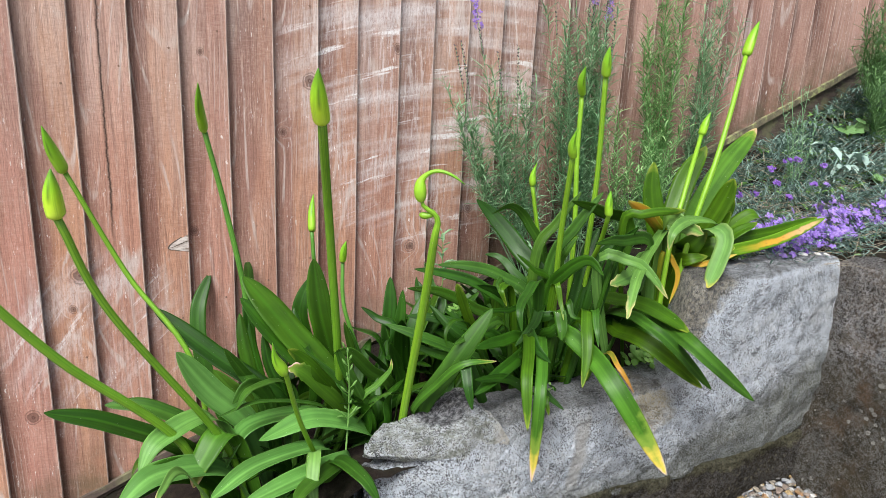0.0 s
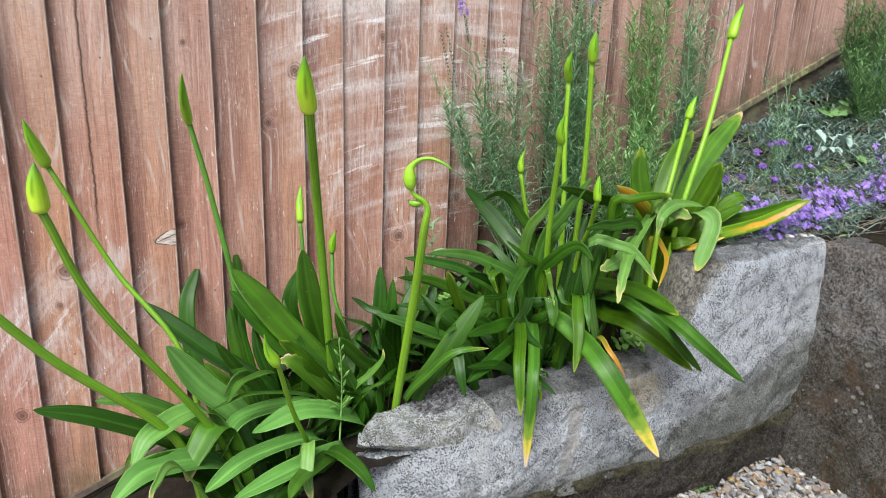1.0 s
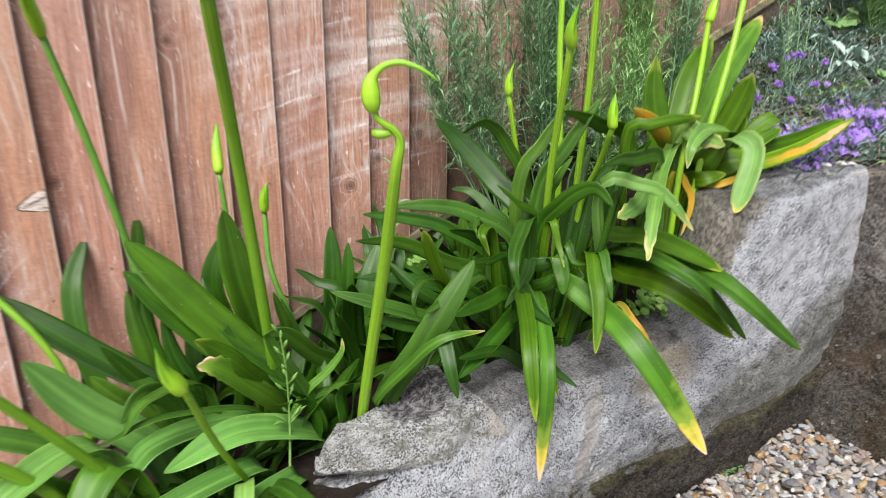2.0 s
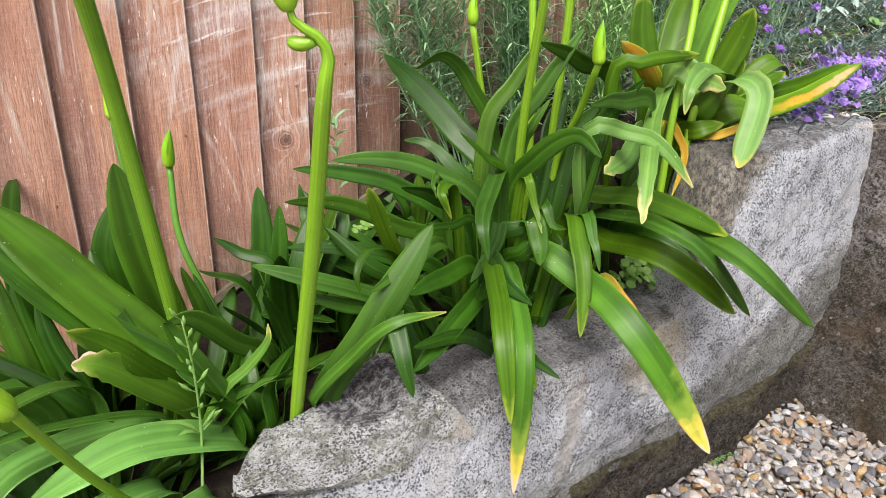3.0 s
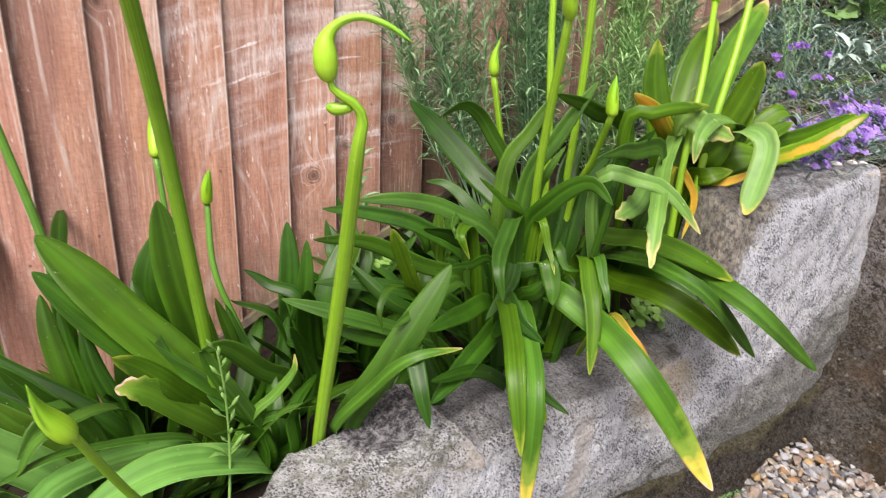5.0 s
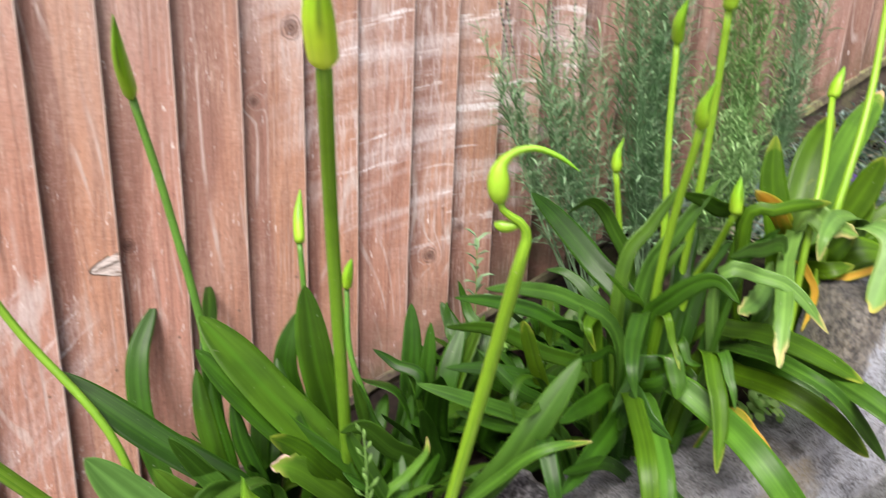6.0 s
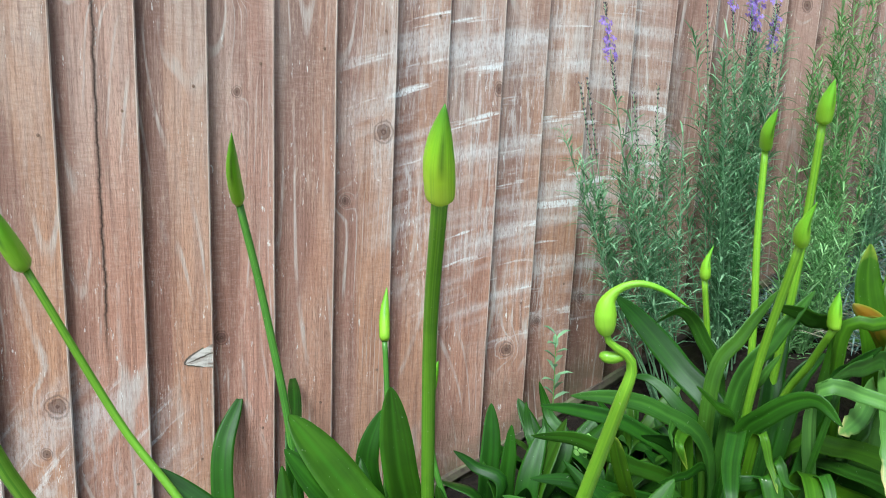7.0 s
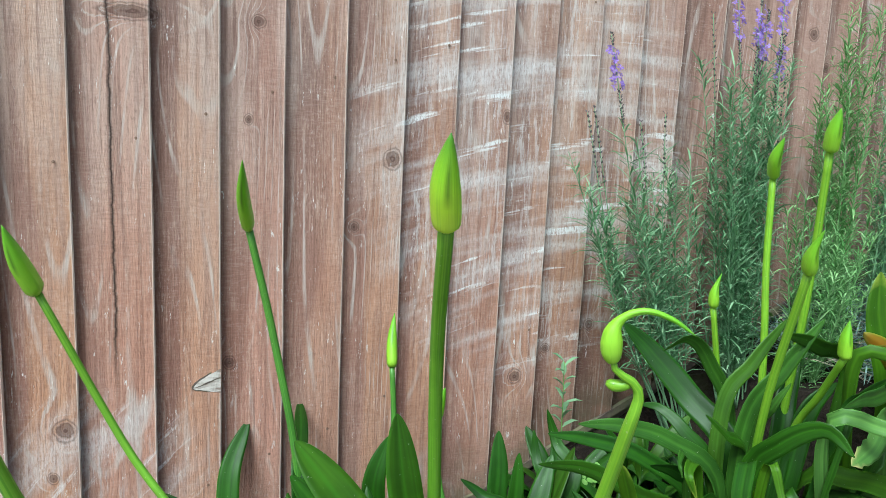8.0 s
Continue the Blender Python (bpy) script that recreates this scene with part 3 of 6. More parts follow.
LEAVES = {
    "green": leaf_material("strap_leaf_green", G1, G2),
    # lighter copy for outer leaves, the light on them painted in
    "soft": leaf_material("strap_leaf_lit_green", (0.030, 0.088, 0.010), (0.070, 0.155, 0.022), specks=0.6),
    "lime": leaf_material("strap_leaf_yellow_green", (0.045, 0.115, 0.004), (0.085, 0.175, 0.007), [(0.95, (0.22, 0.30, 0.03))], specks=0.6, through=0.14),
    "olive": leaf_material("strap_leaf_olive_green", (0.020, 0.064, 0.004), (0.044, 0.118, 0.008), specks=0.6),
    # paler copy of the leaf green, the sky's sheen put into its colour
    "sheen": leaf_material("strap_leaf_painted_sheen", (0.105, 0.25, 0.060), (0.18, 0.35, 0.110), specks=0.6),
    "striped": leaf_material("strap_leaf_orange_streak", (0.12, 0.24, 0.010), (0.15, 0.28, 0.014), specks=0.6, stripe=True),
    "bitten": leaf_material("strap_leaf_bitten_tip", (0.11, 0.24, 0.018), (0.15, 0.29, 0.028), [(0.93, (0.28, 0.36, 0.06)), (0.985, (0.62, 0.46, 0.36))], specks=0.5),
    "pale": leaf_material("strap_leaf_pale", (0.11, 0.225, 0.06), (0.17, 0.30, 0.085), [(0.95, (0.45, 0.42, 0.16))], specks=0.9),
    "pale_yellow": leaf_material("strap_leaf_pale_with_yellow_edge", (0.12, 0.25, 0.075), (0.18, 0.32, 0.11), [(0.95, (0.50, 0.42, 0.06))], specks=0.9, edge=(0.20, 0.31, 0.08)),
    "yellow_tip": leaf_material("strap_leaf_yellow_tip", (0.04, 0.12, 0.012), (0.08, 0.19, 0.02), [(0.80, (0.20, 0.32, 0.04)), (0.89, (0.66, 0.54, 0.08)), (0.96, (0.72, 0.56, 0.42))]),
    "burnt_tip": leaf_material("strap_leaf_burnt_tip", (0.045, 0.13, 0.012), (0.10, 0.22, 0.025), [(0.93, (0.30, 0.36, 0.06)), (0.98, (0.50, 0.36, 0.20))], specks=0.6),
    "withered": leaf_material("strap_leaf_withered_end", (0.05, 0.13, 0.010), (0.09, 0.19, 0.015), [(0.55, (0.20, 0.20, 0.02)), (0.72, (0.42, 0.22, 0.03)), (0.90, (0.30, 0.15, 0.06))], edge=(0.34, 0.24, 0.03), specks=0.3),
    "orange": leaf_material("strap_leaf_orange", (0.08, 0.18, 0.012), (0.12, 0.24, 0.015), [(0.50, (0.30, 0.34, 0.02)), (0.68, (0.60, 0.36, 0.04)), (0.92, (0.55, 0.46, 0.08))], edge=(0.26, 0.36, 0.02), specks=0.5),
}
STALK_DARK = stalk_material("dark_flower_stalk", (0.075, 0.22, 0.03), (0.16, 0.37, 0.045))
STALK_GREEN = stalk_material("green_flower_stalk", (0.13, 0.32, 0.018), (0.24, 0.46, 0.03))
STALK = stalk_material("flower_stalk_green", (0.19, 0.42, 0.02), (0.31, 0.56, 0.032))
BUD, GREEN_BUD = bud_material("flower_bud_sheath", 0.0), bud_material("young_bud_sheath", 0.65)
TOADFLAX = plain_plant("toadflax_foliage", (0.11, 0.27, 0.105), (0.42, 0.63, 0.37), 8, 0.55, 0.25, True)
FRESH = plain_plant("fresh_toadflax_shoots", (0.14, 0.33, 0.08), (0.42, 0.65, 0.28), 8, 0.55, 0.25, True)
MAUVE = plain_plant("mauve_petals", (0.30, 0.17, 0.64), (0.50, 0.35, 0.83), 60, 0.6, 0.3, True)
VIOLET = plain_plant("violet_petals", (0.22, 0.09, 0.50), (0.36, 0.18, 0.66), 60, 0.6, 0.3, True)
SEEDHEAD = plain_plant("brown_seed_heads", (0.10, 0.09, 0.085), (0.20, 0.16, 0.17), 60, 0.8, 0.0, True)
WEED = plain_plant("fresh_weed_green", (0.15, 0.33, 0.06), (0.26, 0.47, 0.12), 40, 0.55, 0.2, True)
SEEDLING = plain_plant("bright_seedling_green", (0.24, 0.48, 0.09), (0.36, 0.60, 0.16), 40, 0.5, 0.3, True)
HERB = plain_plant("grey_green_herb", (0.09, 0.17, 0.13), (0.36, 0.50, 0.44), 40, 0.65, 0.15, True)
BUSH = plain_plant("dark_bush_foliage", (0.07, 0.17, 0.05), (0.24, 0.42, 0.15), 40, 0.5, 0.15, True)
STRAW = plain_plant("dry_straw", (0.30, 0.25, 0.17), (0.50, 0.44, 0.33), 40, 0.8, 0.1, True)
SILVER = plain_plant("silver_felt_leaf", (0.30, 0.44, 0.38), (0.44, 0.57, 0.50), 40, 0.8, 0.1)


def nail_material():
    k = Tree("rusted_nail")
    f = k.noise(k.pos(), 900, 3)
    return k.finish(k.mix(f, (0.16, 0.08, 0.05), (0.34, 0.22, 0.16)), 0.6)


NAIL = nail_material()


def pebble_material():
    k = Tree("white_pebble")
    f = k.noise(k.pos(), 160, 4, 0.7)
    return k.finish(k.mix(f, (0.55, 0.54, 0.50), (0.82, 0.81, 0.78)), 0.6, f, 0.3, 0.002)


PEBBLE = pebble_material()


# ---- building helpers ----
def link_mesh(name, verts, faces, material, parent=None, label="", smooth=True, uvs=None):
    me = bpy.data.meshes.new(name)
    me.from_pydata([tuple(v) for v in verts], [], faces)
    if uvs is not None:
        layer = me.uv_layers.new(name="along")
        idx = np.empty(len(me.loops), dtype=np.int32)
        me.loops.foreach_get("vertex_index", idx)
        layer.data.foreach_set("uv", np.asarray(uvs, dtype=np.float32)[idx].ravel())
    me.materials.append(material)
    if smooth:
        me.polygons.foreach_set("use_smooth", [True] * len(me.polygons))
    me.update()
    ob = new(name, me)
    if parent:
        ob.parent = parent
    if label:
        tagged(ob, label)
    return ob


def part(name, bm, material, parent, label=""):
    me = bpy.data.meshes.new(name)
    bm.to_mesh(me)
    bm.free()
    me.materials.append(material)
    ob = new(name, me)
    ob.parent = parent
    if label:
        tagged(ob, label)
    return ob


def spline(points, count, crowd=1.0):
    """Smooth curve through the points, evenly spaced, or crowded towards its end."""
    p = [np.array(q, float) for q in points]
    p = [2 * p[0] - p[1], *p, 2 * p[-1] - p[-2]]
    dense = []
    for i in range(1, len(p) - 2):
        for s in np.linspace(0, 1, 24, endpoint=False):
            a, b, c, d = p[i - 1:i + 3]
            dense.append(0.5 * (2 * b + (c - a) * s + (2 * a - 5 * b + 4 * c - d) * s * s + (3 * b - a - 3 * c + d) * s ** 3))
    dense.append(p[-2])
    dense = np.array(dense)
    run = np.concatenate([[0], np.cumsum(np.linalg.norm(np.diff(dense, axis=0), axis=1))])
    at = run[-1] * (1 - (1 - np.linspace(0, 1, count)) ** crowd)
    return np.stack([np.interp(at, run, dense[:, i]) for i in range(3)], 1)


def frames_along(pts, side0):
    """Tangent, side and normal along a polyline, without twist."""
    tan = np.gradient(pts, axis=0)
    tan /= np.linalg.norm(tan, axis=1)[:, None] + 1e-9
    out, s = [], np.array(side0, float)
    for t in tan:
        s = s - t * (s @ t)
        s /= np.linalg.norm(s) + 1e-9
        out.append((t, s, np.cross(s, t)))
    return out


def tube_data(pts, radii, sides=8, close=True):
    fr = frames_along(pts, (0.3, 0.8, 0.1))
    verts, faces, uvs = [], [], []
    n = len(pts)
    for i, (p, (t, s, m), r) in enumerate(zip(pts, fr, radii)):
        for j in range(sides):
            a = 2 * math.pi * j / sides
            verts.append(p + r * (math.cos(a) * s + math.sin(a) * m))
            uvs.append((abs(2 * j / sides - 1), i / (n - 1)))
    for i in range(n - 1):
        for j in range(sides):
            k = (j + 1) % sides
            faces.append((i * sides + j, i * sides + k, (i + 1) * sides + k, (i + 1) * sides + j))
    if close:
        faces.append(tuple(reversed(range(sides))))
        faces.append(tuple(range((n - 1) * sides, n * sides)))
    return verts, faces, uvs


def fuzz(x, y, z, scale):
    return noise.noise(Vector((x * scale, y * scale, z * scale)))


def fence_foot(x):
    return 0.172 + 0.4 * x


def bed_height(x, y):
    """Top of the soil: a bank along the fence, falling to the planter walls."""
    w = min(1.0, max(0.0, (y + 0.58) / 0.55))
    s = min(1.0, max(0.0, (x - 0.575) / 0.10))
    near = 0.17 * (1 - s) + 0.485 * s
    if x < -0.2:
        near -= (-0.2 - x) * 0.6
    if x > 1.1:
        near += (x - 1.1) * 0.22
    far = fence_foot(x) - (0.03 if x < 1.0 else min(0.11, 0.03 + (x - 1.0) * 0.25))
    return near * (1 - w) + far * w + 0.012 * fuzz(x, y, 0, 14) + 0.006 * fuzz(x, y, 3, 45)


# ---- ground and bed ----
def ground():
    verts, faces = [], []
    ring = [0.0, 1.5, 4, 12, 40, 150, 600]
    for r in ring:
        for j in range(24):
            a = 2 * math.pi * j / 24
            verts.append((r * math.cos(a), -1.0 + r * math.sin(a), -0.137))
    for i in range(len(ring) - 1):
        for j in range(24):
            k = (j + 1) % 24
            faces.append((i * 24 + j, (i + 1) * 24 + j, (i + 1) * 24 + k, i * 24 + k))
    ob = link_mesh("ground", verts, faces[24:] + [f for f in faces[:24]], GROUND, smooth=False)
    return tagged(ob, "flat gravelled garden ground below the planter", "ground", kind="structure")


def planting_bed():
    verts, faces = [], []
    xs = np.concatenate([np.linspace(-1.7, -0.4, 30), np.linspace(-0.38, 1.3, 86), np.linspace(1.34, 4.5, 60)])
    ys = np.linspace(0, 1, 40)
    for x in xs:
        front = -0.60 - 0.5 * min(1.0, max(0.0, (-0.27 - x) / 0.05)) if x < 1.12 else -0.60 - min(1.0, (x - 1.12) / 0.05) * 1.6
        for s in ys:
            y = 0.03 + (front - 0.03) * s
            verts.append((x, y, max(-0.15, bed_height(x, max(y, -0.58)))))
    m = len(ys)
    for i in range(len(xs) - 1):
        for j in range(m - 1):
            faces.append((i * m + j, i * m + j + 1, (i + 1) * m + j + 1, (i + 1) * m + j))
    ob = link_mesh("planting_bed", verts, faces, SOIL)
    return tagged(ob, "dark crumbly soil of a sloping flower bed", "soil", kind="structure")


ground()
planting_bed()


# ---- fence ----
EDGES = [-1.475, -1.365, -1.255, -1.145, -1.04, -0.935, -0.832, -0.730, -0.632, -0.521, -0.420, -0.317, -0.212, -0.103, 0.0, 0.113, 0.213, 0.319, 0.426,
         0.538, 0.655, 0.764, 0.88, 1.0, 1.115, 1.214, 1.314, 1.417, 1.549, 1.668, 1.781, 1.901, 2.006, 2.115, 2.22, 2.33, 2.44, 2.55]


def fence_board(i, parent):
    rng = random.Random(i)
    left, right = EDGES[i - 1] - 0.018, EDGES[i]
    top, rows = 1.9 + 0.12 * max(0.0, right), 14
    verts, faces, uvs = [], [], []
    lean, bow = rng.uniform(-0.002, 0.002), rng.uniform(-0.004, 0.004)
    for r in range(rows + 1):
        f = r / rows
        wob = 0.0016 * fuzz(i * 3.1, f * 9, 0, 1)
        for x, y in ((left, 0.010), (left * 0.55 + right * 0.45, 0.0005 + bow * 0.3), (right - 0.002, -0.0115), (right, -0.0095), (right - 0.001, 0.004), (left, 0.015)):
            zb = fence_foot(x) - 0.01
            z = zb + (top - zb) * f
            uvs.append(((x - left) / (right - left), f))
            verts.append((x + (wob + lean * (f - 0.5)) * (x > left), y + bow * math.sin(f * 3) * 0.5, z))
    for r in range(rows):
        for j in range(6):
            k = (j + 1) % 6
            faces.append((r * 6 + j, (r + 1) * 6 + j, (r + 1) * 6 + k, r * 6 + k))
    faces.append(tuple(range(6)))
    faces.append(tuple(range(rows * 6 + 5, rows * 6 - 1, -1)))
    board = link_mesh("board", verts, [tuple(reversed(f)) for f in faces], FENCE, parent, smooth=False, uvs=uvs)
    # nail heads where the board meets the rails
    for k, drop in enumerate((0.0, -0.62)):
        x = right - 0.022
        z = 1.103 + 0.35 * x + drop + rng.uniform(-0.008, 0.008)
        if z < fence_foot(x) + 0.1:
            continue
        bm = bmesh.new()
        bmesh.ops.create_uvsphere(bm, u_segments=10, v_segments=6, radius=0.0026)
        for v in bm.verts:
            v.co = Vector((x + v.co.x, -0.0083 + v.co.y * 0.35, z + v.co.z))
        part("nail", bm, NAIL, board, "small rusty nail head")
    return board


def sloping_plank(name, x0, x1, drop, height, y0, y1, material, parent, label):
    verts, faces, n = [], [], 60
    for i in range(n + 1):
        x = x0 + (x1 - x0) * i / n
        z = fence_foot(x) + drop + 0.003 * fuzz(x, 0, 0, 12)
        for y, dz in ((y0, 0), (y0 - 0.002, -height), (y1, -height), (y1, 0)):
            verts.append((x, y + 0.002 * fuzz(x, y, dz, 10), z + dz))
    for i in range(n):
        for j in range(4):
            k = (j + 1) % 4
            faces.append((i * 4 + j, i * 4 + k, (i + 1) * 4 + k, (i + 1) * 4 + j))
    return link_mesh(name, verts, faces, material, parent, label, smooth=False)


TORN = (-0.464, -0.4212, 0.4975, 0.5285)  # from, to, foot and top of the torn place


def torn_knot(parent):
    """A sliver torn out beside a board's edge: pale bare wood with a dark torn rim."""
    def sliver(name, grow, proud, material, label):
        # a wedge of bare wood between a curved upper edge and a straight lower one, cut off at the board's edge
        verts, faces, n, m = [], [], 16, 6
        for i in range(n + 1):
            t = i / n
            x = TORN[0] + (TORN[1] - TORN[0]) * t - grow * (1 - t)
            low = TORN[2] - 0.0095 * t - 0.6 * grow + 0.0015 * fuzz(x, 0, 0, 160)
            top = TORN[2] + (TORN[3] - TORN[2]) * t ** 0.7 + 0.002 + grow + 0.0012 * fuzz(x, 3, 0, 140)
            face = -0.0045 - 0.0058 * t - proud
            for j in range(m + 1):
                f = j / m
                verts.append((x, face + 0.0005 * fuzz(x, 0, f * 0.05, 400), low + (top - low) * f))
        for i in range(n):
            for j in range(m):
                a = i * (m + 1) + j
                faces.append((a, a + m + 1, a + m + 2, a + 1))
        rim = [i * (m + 1) for i in range(n + 1)] + [n * (m + 1) + j for j in range(1, m + 1)] + [i * (m + 1) + m for i in range(n - 1, -1, -1)]
        o = len(verts)
        verts += [(verts[q][0], 0.0, verts[q][2]) for q in rim]
        for q in range(len(rim)):
            w = (q + 1) % len(rim)
            faces.append((rim[q], o + q, o + w, rim[w]))
        return link_mesh(name, verts, faces, material, parent, label, smooth=False)
    verts, faces = [], []
    for i in range(13):
        t = i / 12
        x, z, w = -0.460 + 0.0385 * t, 0.4995 + 0.0165 * t + 0.0008 * fuzz(t, 0, 0, 7), 0.0013 * math.sin(math.pi * (0.12 + 0.75 * t))
        for dy, dz in ((0, -w), (-0.0003, 0), (0, w)):
            verts.append((x, -0.0066 - 0.0058 * t + dy, z + dz))
    for i in range(12):
        for j in range(2):
            faces.append((i * 3 + j, i * 3 + j + 3, i * 3 + j + 4, i * 3 + j + 1))
    link_mesh("split", verts, faces, MOSSY, parent, "dark split in the torn wood", smooth=False)
    sliver("torn_edge", 0.0022, 0.0006, MOSSY, "dark torn edge round the bare wood")
    sliver("torn_knot", 0.0, 0.0016, BARE, "pale splinter of bare torn wood")


def fence():
    root = tagged(new("fence"), "closeboard fence of overlapping red-brown stained boards, scuffed and weathered", "fence", kind="structure")
    for i in range(1, len(EDGES)):
        fence_board(i, root)
    sloping_plank("gravel_board", -1.5, 2.55, -0.02, 0.22, -0.004, 0.022, MOSSY, root, "dark damp gravel board")
    sloping_plank("edge_strip", -1.5, 1.05, 0.004, 0.016, -0.013, -0.003, MOSSY, root, "dark timber edge strip")
    sloping_plank("edge_strip", 1.05, 2.55, 0.006, 0.022, -0.016, -0.003, LIP, root, "lichened timber edge strip")
    torn_knot(root)


fence()


# ---- stone planter ----
def wall_front(x):
    """The wall's face in plan: nearly straight along the gravel, curving back towards the fence at its free end."""
    return float(np.interp(x, [-0.21, -0.19, -0.13, -0.083, -0.02, 0.05, 0.15, 0.25, 0.42, 0.6, 0.75, 1.06], [-0.500, -0.552, -0.586, -0.605, -0.628, -0.642, -0.651, -0.656, -0.673, -0.688, -0.698, -0.690]))


def wall_top(x, back=0.0):
    s = min(1.0, max(0.0, (x - 0.47 - 0.65 * back) / 0.075))
    s = s * s * (3 - 2 * s)
    low = float(np.interp(x, [-0.20, -0.05, 0.06, 0.12, 0.47], [0.150, 0.208, 0.245, 0.262, 0.258])) - 0.006 * math.sin(x * 9)
    return low * (1 - s) + (0.512 + 0.006 * math.sin(x * 7)) * s


def hewn(x, y, z):
    """Depth of a rough hewn face at a place: broad waves, chips, grains and small pits."""
    d = 0.010 * fuzz(x, y, z, 6) + 0.006 * fuzz(x, y, z, 17) + 0.0032 * fuzz(x, y, z, 45) + 0.0022 * fuzz(x, y, z, 105) + 0.0012 * fuzz(x, y, z, 230)
    return d + 0.010 * max(0.0, fuzz(x + 3, y, z, 70) - 0.36) + 0.007 * max(0.0, fuzz(x, y + 5, z, 140) - 0.36)


def planter_wall():
    verts, faces = [], []
    xs = np.concatenate([np.linspace(-0.196, 0.42, 222), np.linspace(0.422, 0.60, 84), np.linspace(0.603, 1.058, 150)])
    prof = [(0.0, f) for f in np.linspace(0, 0.9, 84)]
    prof += [(0.001, 0.945), (0.004, 0.978), (0.010, 0.993), (0.018, 0.998), (0.03, 1.0), (0.04, 1.001), (0.05, 1.002), (0.0625, 1.001), (0.075, 1.0), (0.0875, 0.999), (0.10, 0.998),
             (0.1125, 0.994), (0.125, 0.99), (0.14, 0.95), (0.145, 0.8), (0.145, 0.0)]
    for x in xs:
        bottom = -0.012 + 0.014 * fuzz(x, 0, 0, 5) + 0.006 * fuzz(x, 0, 0, 31) + (0.03 * max(0.0, (x - 0.85) / 0.2) if x > 0.85 else 0)
        for dy, f in prof:
            dy *= float(np.interp(x, [-0.20, -0.06, 0.1], [0.2, 0.5, 1.0])) if dy > 0.02 else 1.0
            top = wall_top(x, dy)
            z = bottom + (top - bottom) * f
            bulge = -0.012 * math.sin(math.pi * min(1, max(0, f))) if dy < 0.02 else 0.0
            y = wall_front(x) + dy + bulge + 0.016 * max(0.0, 1 - f / 0.06)
            nx = hewn(x, y, z) if f > 0 and dy < 0.12 else 0.0
            ux = 0.004 * fuzz(x + 5, y, z, 12)
            verts.append((x + ux, y + nx, z + (0.005 * fuzz(x, y, 4, 20) + 0.004 * fuzz(x, y, 4, 60) + 0.002 * fuzz(x, y, 4, 150)) * (f > 0.9)))
    m = len(prof)
    for i in range(len(xs) - 1):
        for j in range(m - 1):
            faces.append((i * m + j, (i + 1) * m + j, (i + 1) * m + j + 1, i * m + j + 1))
        faces.append((i * m + m - 1, (i + 1) * m + m - 1, (i + 1) * m, i * m))
    faces.append(tuple(reversed(range(m))))
    faces.append(tuple(range((len(xs) - 1) * m, len(xs) * m)))
    root = tagged(new("planter_wall"), "rough grey stone planter wall stepping up along the bed", "stone wall", kind="structure")
    link_mesh("wall_body", verts, faces, STONE, root)
    # footing set under the stone
    verts, faces = [], []
    xs = np.linspace(-0.18, 1.07, 420)
    rows = [(0.024 - 0.030 * min(1.0, g * 2.2), -0.17 + 0.20 * g) for g in np.linspace(0, 1, 26)] + [(0.11, 0.035), (0.11, -0.17)]
    n = len(rows)
    for x in xs:
        for y, z in rows:
            verts.append((x, wall_front(x) + y + 0.014 * fuzz(x, 0, z, 9) + 1.3 * hewn(x, 1, z), z))
    for i in range(len(xs) - 1):
        for j in range(n - 1):
            faces.append((i * n + j, (i + 1) * n + j, (i + 1) * n + j + 1, i * n + j + 1))
    link_mesh("footing", verts, faces, FOOTING, root, "dark damp footing")
    return root


def rough_block(name, lo, hi, material, parent=None, label="", cuts=14, amp=0.01, shape=None, edge=0.05):
    """A hewn block: a subdivided box, its corners rounded and its faces roughened."""
    bm = bmesh.new()
    bmesh.ops.create_cube(bm, size=1.0)
    bmesh.ops.bevel(bm, geom=bm.edges[:], offset=edge, segments=2, profile=0.6, affect="EDGES")
    bmesh.ops.subdivide_edges(bm, edges=[e for e in bm.edges if e.calc_length() > 0.3], cuts=cuts, use_grid_fill=True)
    lo, hi = Vector(lo), Vector(hi)
    for v in bm.verts:
        u = v.co + Vector((0.5, 0.5, 0.5))
        p = Vector(lo[i] + (hi[i] - lo[i]) * u[i] for i in range(3))
        if shape:
            p = shape(p, u)
        d = noise.noise_vector(p * 14) * amp + noise.noise_vector(p * 45) * amp * 0.4 + noise.noise_vector(p * 120) * amp * 0.22
        v.co = p + d
    for f in bm.faces:
        f.smooth = True
    if parent:
        return part(name, bm, material, parent, label)
    me = bpy.data.meshes.new(name)
    bm.to_mesh(me)
    bm.free()
    me.materials.append(material)
    return new(name, me)


